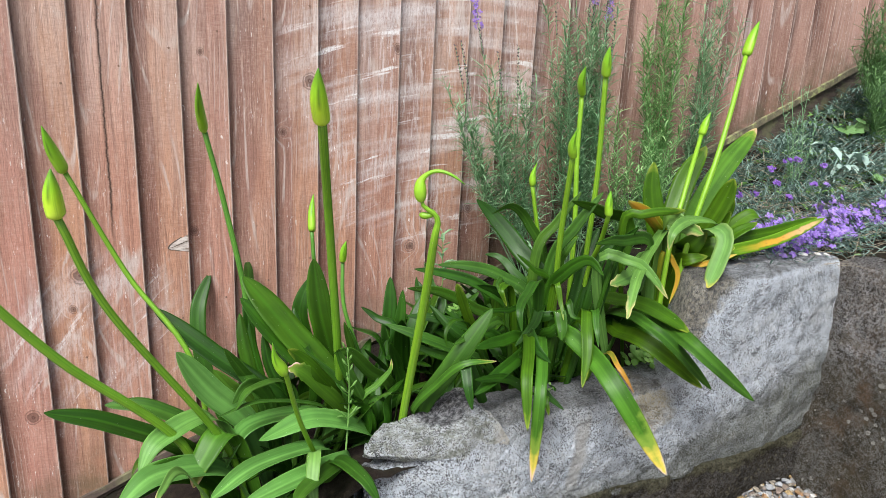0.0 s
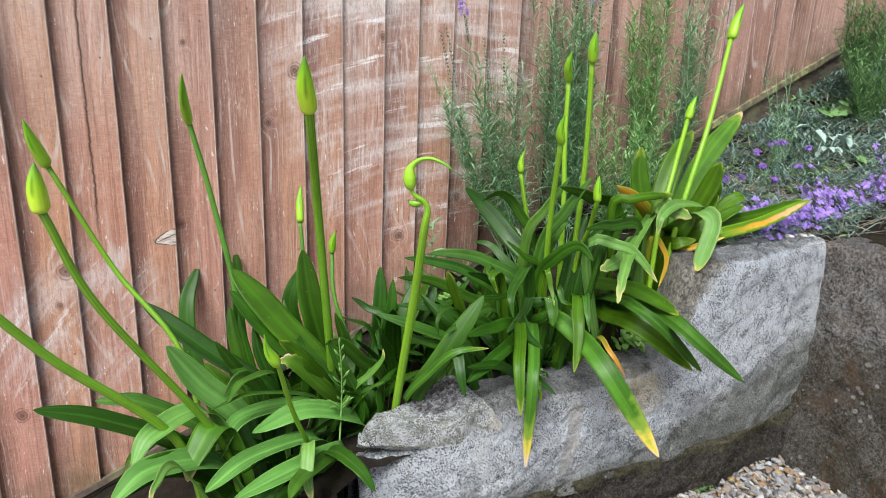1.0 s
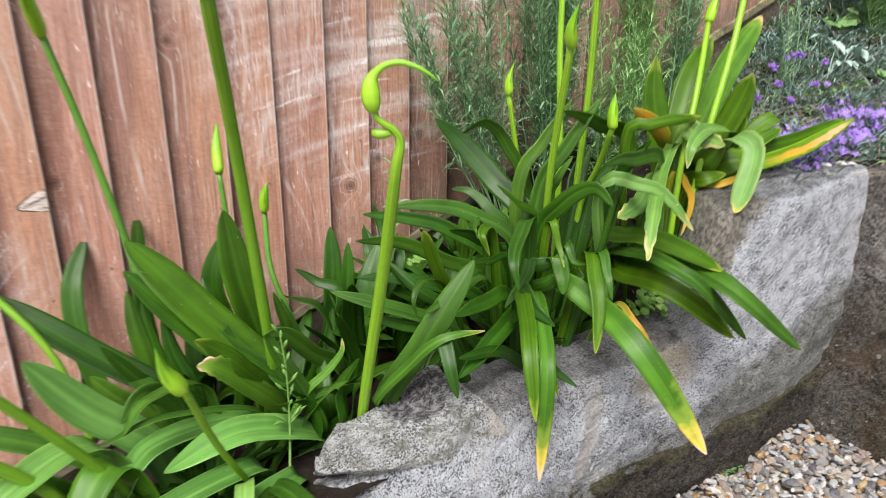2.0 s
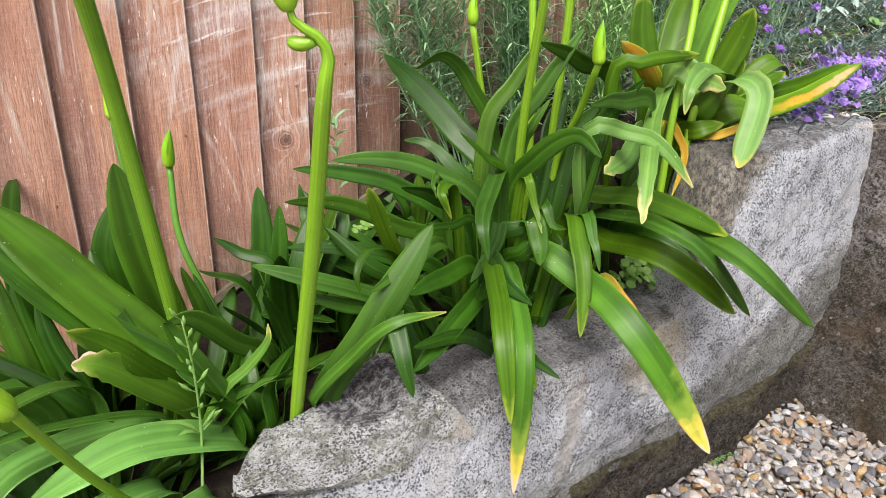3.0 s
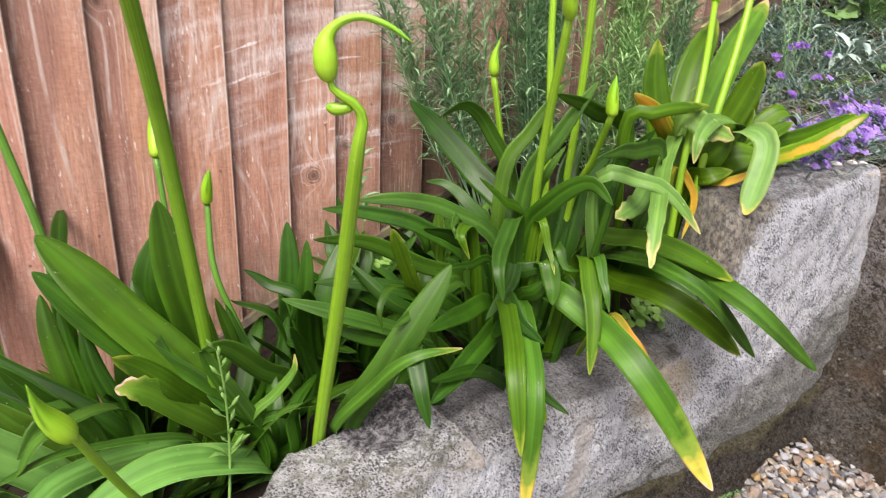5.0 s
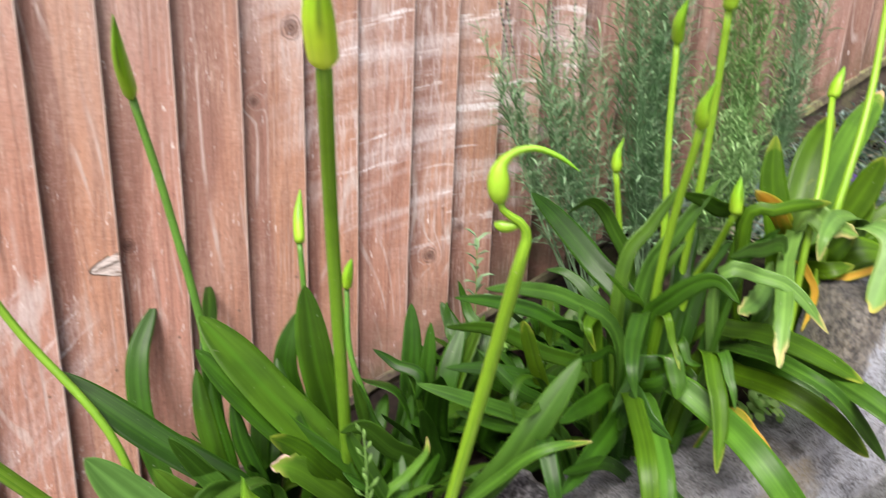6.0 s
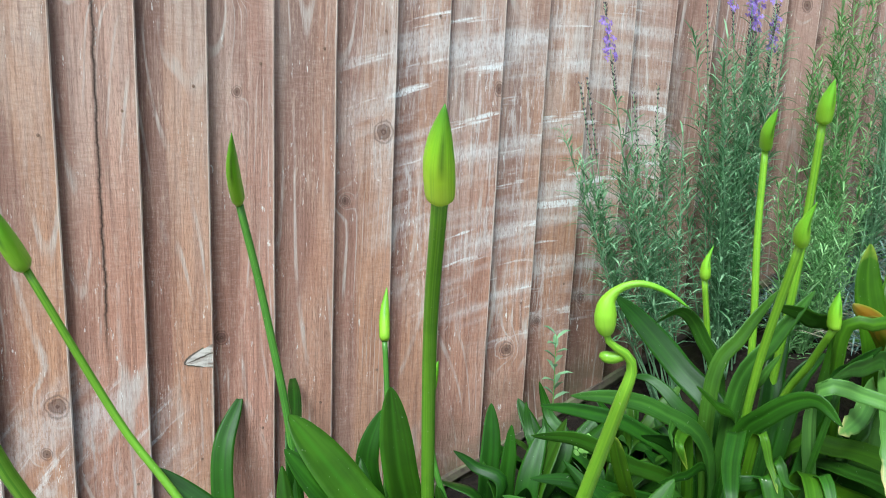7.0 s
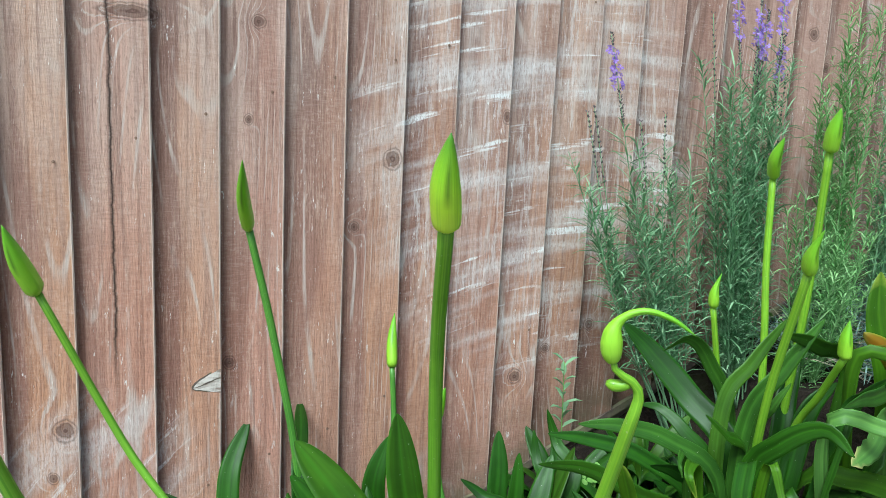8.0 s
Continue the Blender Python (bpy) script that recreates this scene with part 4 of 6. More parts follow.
def cap_stone():
    def shape(p, u):
        # a slab rising to a ragged crest at its buried end, its lip hanging over a crack at the free end
        along = min(1.0, max(0.0, (p.x + 0.195) / 0.275))
        top = 0.226 + 0.028 * along + 0.016 * math.exp(-((p.x - 0.03) / 0.04) ** 2) - 0.020 * u.y * (1 - along)
        top -= 0.05 * min(1.0, max(0.0, (p.x - 0.055) / 0.03))
        rough = 0.006 * fuzz(p.x, p.y, 0, 12) + 0.004 * fuzz(p.x, p.y, 0, 45) + 0.003 * fuzz(p.x, p.y, 0, 110) + 0.0015 * fuzz(p.x, p.y, 0, 240)
        p.z = 0.186 + (top + rough - 0.186) * u.z
        back = float(np.interp(p.x, [-0.195, -0.16, -0.13, -0.09, -0.02, 0.045, 0.085], [-0.548, -0.51, -0.485, -0.502, -0.50, -0.485, -0.56])) + 0.010 * fuzz(p.x, 2, 0, 18)
        front = wall_front(p.x) - 0.014 + 0.012 * min(1.0, max(0.0, (p.x + 0.06) / 0.1)) + 0.005 * fuzz(p.x, 0, 0, 22)
        free = min(1.0, max(0.0, (-0.06 - p.x) / 0.04))
        front += (0.003 + 0.010 * free) * max(0.0, 1 - u.z / (0.55 - 0.2 * free))
        p.y = front + (back - front) * u.y
        return p
    ob = rough_block("cap_stone", (-0.195, -0.690, 0.19), (0.085, -0.50, 0.27), CAP, amp=0.0045, cuts=84, shape=shape, edge=0.03)
    return tagged(ob, "flaking weathered grey slab lying on the planter wall", "stone")


def side_wall():
    root = tagged(new("side_wall"), "dark damp-stained stone retaining wall beside the gravel", "stone wall", kind="structure")
    def shape(p, u):
        p.x += -0.05 * (1 - u.z) * (u.x < 0.5) + 0.02 * u.z * (u.x < 0.5)
        return p
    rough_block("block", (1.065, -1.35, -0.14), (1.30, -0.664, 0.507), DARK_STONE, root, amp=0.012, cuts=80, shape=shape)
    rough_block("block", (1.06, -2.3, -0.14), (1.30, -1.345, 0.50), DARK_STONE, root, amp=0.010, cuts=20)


planter_wall()
cap_stone()
side_wall()


def gravel_bed():
    """Angular flints, two layers deep, sloping up a little towards the side wall."""
    rng = np.random.default_rng(4)
    bm = bmesh.new()
    bmesh.ops.create_icosphere(bm, subdivisions=2, radius=1.0)
    base = np.array([v.co[:] for v in bm.verts])
    tri = np.array([[v.index for v in f.verts] for f in bm.faces])
    bm.free()
    shapes = []
    for s in range(16):
        # a ball cut by a few planes gives broken faces with blunt edges
        cuts = rng.normal(0, 1, (9, 3))
        cuts /= np.linalg.norm(cuts, axis=1)[:, None]
        shape = base.copy()
        for c, d in zip(cuts, rng.uniform(0.45, 0.85, 9)):
            over = np.maximum(0, shape @ c - d)
            shape -= over[:, None] * c * 0.92
        shapes.append(shape * (1 + 0.10 * np.array([noise.noise(Vector(v * 2.2) + Vector((s * 3.1, 5, 0))) for v in base])[:, None]))
    verts, faces, off = [], [], 0
    for layer in range(2):
        count = 3000 if layer == 0 else 2800
        for _ in range(count):
            x, y = rng.uniform(0.12, 1.10), rng.uniform(-1.2, -0.64)
            r = 0.0050 + 0.0088 * rng.random() ** 1.9
            sc = np.array([rng.uniform(1.0, 1.6), rng.uniform(0.8, 1.15), rng.uniform(0.45, 0.8)]) * r
            rot = np.array(Euler((rng.normal(0, 0.45), rng.normal(0, 0.45), rng.uniform(0, 6.3))).to_matrix())
            z = -0.132 + 0.013 * layer + rng.uniform(0, 0.008) + 0.012 * fuzz(x, y, 0, 5)
            v = (shapes[rng.integers(16)] * sc) @ rot.T + np.array([x, y, z])
            verts.append(v)
            faces.append(tri + off)
            off += len(v)
    ob = link_mesh("gravel", np.concatenate(verts), np.concatenate(faces).tolist(), GRAVEL, smooth=False)
    return tagged(ob, "mixed grey, white and orange flint gravel", "gravel", kind="stuff")


gravel_bed()


# ---- agapanthus ----
def plant(label, root, group):
    ob = tagged(new("agapanthus"), label, "plant", group)
    ob.location = root
    bpy.context.view_layer.update()
    return ob


def leaf(owner, points, width, turn, tone="green", blunt=False):
    """A strap leaf: from the root along the points to its tip; turn twists its face about the chord."""
    rng = random.Random(round(sum(points[-1]) * 1e4))
    points = [np.array(q) for q in points]
    base, tip = points[0], points[-1]
    root = np.array(owner.location)
    under = base * 0.55 + root * 0.45
    under[2] = min(bed_height(under[0], under[1]) - 0.01, base[2] - 0.03)
    pts = spline([under, *points], 30, 1.7)
    chord = tip - base
    chord /= np.linalg.norm(chord)
    flat = np.cross(chord, (0, 0, 1.0))
    flat /= np.linalg.norm(flat)
    lift = np.cross(flat, chord)
    side0 = flat * math.cos(radians(turn)) + lift * math.sin(radians(turn))
    tan = np.gradient(pts, axis=0)
    tan /= np.linalg.norm(tan, axis=1)[:, None]
    middle = side0 - tan[9] * (side0 @ tan[9])
    face = 1.0 if np.cross(middle, tan[9])[2] >= 0 else -1.0
    n, across = len(pts), (-1.0, -0.72, -0.36, 0.0, 0.36, 0.72, 1.0)
    verts, faces, uvs = [], [], []
    wave, phase = rng.uniform(0.0, 0.07), rng.uniform(0, 6)
    crease, sway = rng.uniform(0.30, 0.52), rng.uniform(-0.02, 0.02)
    for i in range(n):
        s = 1 - (1 - i / (n - 1)) ** 1.7
        t = tan[i]
        a = side0 - t * (side0 @ t)
        a /= np.linalg.norm(a)
        b = np.cross(a, t) * face
        twist = 0.22 * math.sin(s * 3 + phase)
        a, b = a * math.cos(twist) + b * math.sin(twist), b * math.cos(twist) - a * math.sin(twist)
        grow = 0.5 + 0.5 * math.sin(0.5 * math.pi * min(1, s / 0.55))
        end = min(1.0, max(0.0, (1 - s) / (0.14 if blunt else 0.27)))
        half = 0.47 * width * grow * (1 - (1 - end) ** 2.1) ** (0.55 if blunt else 0.64)
        half = max(half, 0.0009)
        cup = crease * (1 - 0.55 * s)
        thick = 0.0022 * (1 - 0.75 * s) + 0.0004
        gnaw = max(0.0, (s - 0.80) / 0.20) if blunt and tone in ("bitten", "pale") else 0.0
        for layer in (0, 1):
            for u in across:
                lean = cup * abs(u) ** 1.15 - 0.10 * u * u + wave * math.sin(s * 9 + phase + u * 1.5) * abs(u)
                nick = 1.0 - gnaw * (0.18 + 0.22 * math.sin(s * 131 + u * 2.2 + phase)) * (abs(u) > 0.7)
                verts.append(pts[i] + a * (u * half * nick + sway * width * math.sin(s * 6)) + b * (lean * half - layer * thick * (1.2 - abs(u))))
                uvs.append((0.5 + 0.5 * u, s))
    m = len(across)
    for i in range(n - 1):
        p, q = i * 2 * m, (i + 1) * 2 * m
        for j in range(m - 1):
            faces.append((p + j, p + j + 1, q + j + 1, q + j))
            faces.append((p + m + j + 1, p + m + j, q + m + j, q + m + j + 1))
        faces.append((p + m, p, q, q + m))
        faces.append((p + m - 1, p + 2 * m - 1, q + 2 * m - 1, q + m - 1))
    verts = np.array(verts) - root
    names = {"green": "", "pale": "pale faded green leaf", "pale_yellow": "pale leaf with a yellowing edge", "yellow_tip": "green leaf with a yellow tip",
             "soft": "green leaf in a lighter painted-as-lit tone", "sheen": "broad green leaf with a pale painted sheen", "lime": "yellow-green leaf", "olive": "broad olive green leaf", "striped": "leaf dying back to orange along its middle", "bitten": "green leaf with a ragged bitten tip", "burnt_tip": "green leaf with a withered tip", "orange": "dying leaf, yellow and orange", "withered": "short leaf withered orange and brown at its end"}
    return link_mesh("leaf", verts, faces, LEAVES[tone], owner, names[tone], uvs=uvs)


def bud(owner, base, tip, radius, split=False, beak=False, sides=20):
    """A closed flower bud: a pointed two-keeled sheath, swollen above its foot."""
    root = np.array(owner.parent.location) if owner.parent else np.array(owner.location)
    base, tip = np.array(base), np.array(tip)
    bend = np.cross(tip - base, (0.3, 0.9, 0.2))
    bend *= 0.16 if split or beak else 0.06
    pts = spline([base, base * 0.5 + tip * 0.5 + bend * 0.5, tip], 17)
    prof = np.interp(np.linspace(0, 1, 17), [0, 0.02, 0.10, 0.28, 0.45, 0.65, 0.82, 0.93, 1.0], [0.70, 1.00, 1.06, 1.08, 1.03, 0.80, 0.47, 0.22, 0.03])
    if beak:
        prof = np.interp(np.linspace(0, 1, 17), [0, 0.04, 0.15, 0.28, 0.42, 0.55, 0.7, 0.85, 1.0], [0.60, 0.88, 1.08, 1.06, 0.90, 0.68, 0.44, 0.24, 0.04])
    verts, faces, uvs = tube_data(pts, prof * radius, sides)
    verts = np.array(verts)
    for i in range(17):  # keels
        ring = slice(i * sides, (i + 1) * sides)
        c = verts[ring].mean(0)
        grow = np.array([1 + 0.16 * math.cos(2 * (2 * math.pi * j / sides)) for j in range(sides)])
        verts[ring] = c + (verts[ring] - c) * grow[:, None]
    return link_mesh("bud", verts - root, faces, GREEN_BUD if radius < 0.0125 else BUD, owner, "closed pointed yellow-green bud", uvs=uvs)


def stem(owner, base, mid, top, tip, thick, fat, curl=False, split=False, beak=False):
    """A round flower stalk with its bud."""
    root = np.array(owner.location)
    foot = np.array(base)
    foot = foot + (foot - np.array(mid)) * 0.25
    foot[2] = min(foot[2], bed_height(foot[0], foot[1]) - 0.01)
    if curl:
        pts = spline([foot, base, mid, (-0.126, -0.668, 0.655), (-0.125, -0.676, 0.688), (-0.134, -0.675, 0.704), (-0.148, -0.668, 0.713), (-0.153, -0.667, 0.726)], 60)
        s = np.linspace(0, 1, 60)
        rad = thick * np.interp(s, [0, 0.6, 0.86, 0.95, 1.0], [1.0, 0.95, 0.8, 0.5, 0.35])
    else:
        pts = spline([foot, base, mid, top], 26)
        rad = thick * np.linspace(1.08, 0.86, 26)
    verts, faces, uvs = tube_data(pts, rad, 10)
    st = link_mesh("flower_stem", np.array(verts) - root, faces, STALK_DARK if owner is B else STALK_GREEN if owner is L and not beak else STALK, owner, uvs=uvs)
    if curl:
        line = spline([(-0.153, -0.667, 0.722), (-0.156, -0.667, 0.740), (-0.155, -0.668, 0.757), (-0.146, -0.675, 0.770), (-0.131, -0.686, 0.775), (-0.114, -0.700, 0.769), (-0.098, -0.713, 0.756)], 48)
        prof = np.interp(np.linspace(0, 1, 48), [0, 0.03, 0.09, 0.17, 0.25, 0.32, 0.40, 0.55, 0.8, 0.93, 1], [0.45, 0.80, 1.05, 1.10, 0.92, 0.62, 0.42, 0.34, 0.26, 0.15, 0.03]) * 0.0096
        v, f, uv = tube_data(line, prof, 14)
        link_mesh("bud", np.array(v) - root, f, GREEN_BUD, st, "bud drawn out into a curling hooked tip", uvs=uv)
        v, f, uv = tube_data(spline([(-0.134, -0.672, 0.700), (-0.142, -0.664, 0.697), (-0.151, -0.658, 0.699)], 8), np.array([4, 5, 5.5, 6, 6.2, 6, 5, 2.4]) * 0.001, 8)
        link_mesh("nub", np.array(v) - root, f, STALK, st, "short knobbly side growth", uvs=uv)
    else:
        bud(st, top, tip, fat, split, beak)
    return st


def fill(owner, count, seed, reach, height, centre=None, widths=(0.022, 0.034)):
    """Shorter leaves that close the middle of a clump, in the green darkened for shade."""
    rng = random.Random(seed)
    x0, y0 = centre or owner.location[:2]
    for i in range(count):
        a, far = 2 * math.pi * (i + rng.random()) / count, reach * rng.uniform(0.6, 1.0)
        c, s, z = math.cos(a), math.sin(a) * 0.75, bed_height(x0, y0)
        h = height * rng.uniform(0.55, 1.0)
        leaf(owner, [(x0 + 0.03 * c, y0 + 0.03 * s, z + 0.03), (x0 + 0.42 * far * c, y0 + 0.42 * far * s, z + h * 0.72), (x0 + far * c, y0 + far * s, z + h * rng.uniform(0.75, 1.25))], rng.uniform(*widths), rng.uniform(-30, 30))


CLUMPS = "agapanthus clumps in the stone planter"
L = plant("large agapanthus clump with strap leaves and leaning budded stems", (-0.30, -0.42, 0.08), CLUMPS)
B = plant("slender agapanthus clump growing close against the fence", (-0.27, -0.22, 0.06), CLUMPS)
R = plant("dense agapanthus clump spilling long leaves over the stone wall", (0.25, -0.49, 0.17), CLUMPS)
U = plant("agapanthus clump with yellowing orange leaves on the raised step", (0.62, -0.50, 0.47), CLUMPS)
stem(L, (-0.160, -0.330, 0.212), (-0.237, -0.460, 0.640), (-0.298, -0.592, 0.845), (-0.321, -0.640, 0.928), 0.0092, 0.0158)
stem(L, (-0.464, -0.300, 0.322), (-0.569, -0.210, 0.504), (-0.663, -0.202, 0.716), (-0.692, -0.237, 0.804), 0.0056, 0.0116)
stem(L, (-0.439, -0.460, 0.225), (-0.619, -0.530, 0.543), (-0.678, -0.570, 0.708), (-0.680, -0.580, 0.779), 0.0069, 0.0133)
stem(L, (-0.510, -0.460, 0.237), (-0.692, -0.500, 0.460), (-0.797, -0.530, 0.614), (-0.822, -0.540, 0.660), 0.0083, 0.0136)
stem(L, (-0.263, -0.500, 0.152), (-0.335, -0.590, 0.316), (-0.386, -0.675, 0.460), (-0.411, -0.693, 0.524), 0.0047, 0.0093, beak=True)
leaf(L, [(-0.181, -0.340, 0.235), (-0.270, -0.280, 0.374), (-0.345, -0.219, 0.480)], 0.071, 44, tone="olive")
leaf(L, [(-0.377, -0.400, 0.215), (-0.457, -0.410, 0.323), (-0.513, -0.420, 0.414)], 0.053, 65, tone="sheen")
leaf(L, [(-0.362, -0.360, 0.203), (-0.403, -0.350, 0.272), (-0.433, -0.340, 0.317)], 0.037, 52, tone="soft")
leaf(L, [(-0.485, -0.420, 0.188), (-0.625, -0.410, 0.288), (-0.729, -0.400, 0.330)], 0.047, 39, tone="olive")
leaf(L, [(-0.431, -0.360, 0.174), (-0.551, -0.330, 0.266), (-0.633, -0.300, 0.276)], 0.042, 34, tone="soft")
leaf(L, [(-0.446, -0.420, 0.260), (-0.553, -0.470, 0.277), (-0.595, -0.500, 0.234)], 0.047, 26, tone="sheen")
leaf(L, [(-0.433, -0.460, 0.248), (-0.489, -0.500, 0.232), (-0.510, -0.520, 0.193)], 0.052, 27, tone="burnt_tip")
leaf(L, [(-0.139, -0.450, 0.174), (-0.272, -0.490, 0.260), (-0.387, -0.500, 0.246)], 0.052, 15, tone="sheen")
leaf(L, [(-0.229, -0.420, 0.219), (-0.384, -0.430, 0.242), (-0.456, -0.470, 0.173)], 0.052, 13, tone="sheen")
leaf(L, [(-0.295, -0.400, 0.286), (-0.386, -0.460, 0.335), (-0.425, -0.480, 0.307)], 0.029, 6, tone="soft")
leaf(L, [(-0.217, -0.420, 0.227), (-0.365, -0.470, 0.309), (-0.454, -0.470, 0.296)], 0.020, 9, tone="soft")
leaf(L, [(-0.162, -0.340, 0.196), (-0.184, -0.310, 0.263), (-0.200, -0.300, 0.300)], 0.039, 39, tone="soft")
leaf(L, [(-0.156, -0.280, 0.216), (-0.187, -0.266, 0.397), (-0.198, -0.252, 0.515)], 0.057, 66, tone="olive")
leaf(L, [(-0.343, -0.380, 0.248), (-0.388, -0.365, 0.332), (-0.416, -0.350, 0.376)], 0.029, 56, tone="soft")
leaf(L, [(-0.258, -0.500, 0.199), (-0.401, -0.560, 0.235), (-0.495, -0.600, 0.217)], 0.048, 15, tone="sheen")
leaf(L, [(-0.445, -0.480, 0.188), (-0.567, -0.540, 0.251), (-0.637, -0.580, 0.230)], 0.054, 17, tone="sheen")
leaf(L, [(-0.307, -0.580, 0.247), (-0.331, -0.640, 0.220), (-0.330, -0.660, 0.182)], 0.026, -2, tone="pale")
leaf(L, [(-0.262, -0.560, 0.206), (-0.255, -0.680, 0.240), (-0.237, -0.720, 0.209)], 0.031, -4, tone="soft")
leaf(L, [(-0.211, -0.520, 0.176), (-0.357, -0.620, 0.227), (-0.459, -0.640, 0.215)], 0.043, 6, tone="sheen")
leaf(L, [(-0.502, -0.400, 0.208), (-0.583, -0.400, 0.198), (-0.607, -0.400, 0.151)], 0.031, 6, tone="soft")
leaf(L, [(-0.528, -0.580, 0.262), (-0.574, -0.640, 0.281), (-0.586, -0.660, 0.262)], 0.018, 34, tone="pale")
leaf(L, [(-0.247, -0.550, 0.190), (-0.350, -0.660, 0.233), (-0.382, -0.700, 0.230)], 0.035, 4, tone="soft")
leaf(L, [(-0.170, -0.450, 0.252), (-0.130, -0.460, 0.292), (-0.104, -0.465, 0.322), (-0.099, -0.460, 0.343)], 0.014, -62, tone="burnt_tip")
leaf(L, [(-0.172, -0.450, 0.206), (-0.124, -0.470, 0.268), (-0.080, -0.486, 0.274)], 0.022, -7, tone="soft")
leaf(L, [(-0.164, -0.430, 0.220), (-0.132, -0.460, 0.261), (-0.099, -0.460, 0.241)], 0.018, -7, tone="soft")
leaf(L, [(-0.176, -0.360, 0.229), (-0.259, -0.300, 0.320), (-0.358, -0.250, 0.443)], 0.049, 63, tone="olive")
leaf(L, [(-0.173, -0.380, 0.186), (-0.244, -0.420, 0.294), (-0.286, -0.440, 0.344), (-0.315, -0.445, 0.357)], 0.039, 86, tone="bitten", blunt=True)
leaf(L, [(-0.185, -0.380, 0.214), (-0.244, -0.420, 0.318), (-0.283, -0.430, 0.367), (-0.313, -0.440, 0.394)], 0.037, -86, tone="lime")
leaf(L, [(-0.131, -0.450, 0.177), (-0.210, -0.460, 0.363), (-0.220, -0.470, 0.391)], 0.025, -76, tone="soft")
leaf(L, [(-0.332, -0.380, 0.245), (-0.378, -0.410, 0.319), (-0.419, -0.430, 0.295)], 0.033, 80, tone="soft")
leaf(L, [(-0.349, -0.360, 0.265), (-0.384, -0.370, 0.327), (-0.421, -0.380, 0.390)], 0.027, -80, tone="soft")
leaf(L, [(-0.361, -0.360, 0.242), (-0.406, -0.360, 0.290), (-0.438, -0.350, 0.335)], 0.041, 75, tone="soft")
leaf(L, [(-0.463, -0.460, 0.159), (-0.548, -0.520, 0.237), (-0.628, -0.560, 0.225)], 0.049, 64, tone="olive")
leaf(L, [(-0.053, -0.360, 0.217), (-0.115, -0.380, 0.286), (-0.170, -0.400, 0.347), (-0.208, -0.410, 0.355)], 0.031, 84, tone="soft")
leaf(L, [(-0.152, -0.330, 0.275), (-0.133, -0.330, 0.304), (-0.158, -0.340, 0.392)], 0.020, -14, tone="soft")
stem(B, (-0.319, -0.150, 0.361), (-0.358, -0.135, 0.607), (-0.398, -0.138, 0.785), (-0.423, -0.234, 0.887), 0.0066, 0.0106)
stem(B, (-0.162, -0.160, 0.342), (-0.161, -0.150, 0.454), (-0.164, -0.140, 0.548), (-0.147, -0.101, 0.631), 0.0055, 0.0102)
stem(B, (-0.098, -0.300, 0.264), (-0.135, -0.280, 0.401), (-0.130, -0.253, 0.504), (-0.130, -0.274, 0.556), 0.0052, 0.0091)
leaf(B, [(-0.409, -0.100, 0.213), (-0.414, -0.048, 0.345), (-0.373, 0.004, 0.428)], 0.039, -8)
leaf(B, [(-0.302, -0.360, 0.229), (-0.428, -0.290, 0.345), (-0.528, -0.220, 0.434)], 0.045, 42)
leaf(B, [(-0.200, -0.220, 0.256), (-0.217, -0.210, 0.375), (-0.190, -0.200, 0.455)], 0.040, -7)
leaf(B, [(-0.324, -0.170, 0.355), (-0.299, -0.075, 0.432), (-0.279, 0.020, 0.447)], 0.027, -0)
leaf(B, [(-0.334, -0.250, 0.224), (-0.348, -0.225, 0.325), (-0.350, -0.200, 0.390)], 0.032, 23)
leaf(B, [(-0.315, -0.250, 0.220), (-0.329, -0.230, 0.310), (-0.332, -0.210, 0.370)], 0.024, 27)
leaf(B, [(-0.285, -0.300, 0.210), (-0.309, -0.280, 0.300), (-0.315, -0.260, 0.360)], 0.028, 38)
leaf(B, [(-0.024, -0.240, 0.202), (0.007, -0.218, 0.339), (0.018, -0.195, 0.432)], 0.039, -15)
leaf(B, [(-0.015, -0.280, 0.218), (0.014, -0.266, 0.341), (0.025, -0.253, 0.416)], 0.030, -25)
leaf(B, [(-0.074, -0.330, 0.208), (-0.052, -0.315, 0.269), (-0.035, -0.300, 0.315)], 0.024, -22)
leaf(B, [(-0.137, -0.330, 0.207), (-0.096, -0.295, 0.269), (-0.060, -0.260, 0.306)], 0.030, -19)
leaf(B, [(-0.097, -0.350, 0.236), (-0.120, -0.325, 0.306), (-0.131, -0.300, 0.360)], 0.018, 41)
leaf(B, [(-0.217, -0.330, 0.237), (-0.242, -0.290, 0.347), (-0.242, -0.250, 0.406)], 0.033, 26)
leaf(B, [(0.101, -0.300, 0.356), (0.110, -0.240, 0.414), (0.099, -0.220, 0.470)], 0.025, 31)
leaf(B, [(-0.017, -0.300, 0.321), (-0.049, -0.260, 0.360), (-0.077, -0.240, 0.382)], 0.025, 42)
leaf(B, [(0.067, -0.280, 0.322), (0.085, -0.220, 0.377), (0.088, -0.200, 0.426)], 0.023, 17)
stem(R, (-0.084, -0.497, 0.243), (-0.106, -0.602, 0.507), (-0.125, -0.666, 0.696), (-0.141, -0.644, 0.696), 0.0087, 0.0076, curl=True)
stem(R, (0.438, -0.420, 0.440), (0.422, -0.450, 0.701), (0.387, -0.481, 0.936), (0.373, -0.500, 0.998), 0.0068, 0.0108)
stem(R, (0.432, -0.380, 0.532), (0.433, -0.360, 0.741), (0.440, -0.347, 0.891), (0.415, -0.380, 0.957), 0.0067, 0.0100, split=True)
stem(R, (0.313, -0.470, 0.385), (0.279, -0.510, 0.577), (0.231, -0.582, 0.776), (0.212, -0.610, 0.837), 0.0067, 0.0096, beak=True)
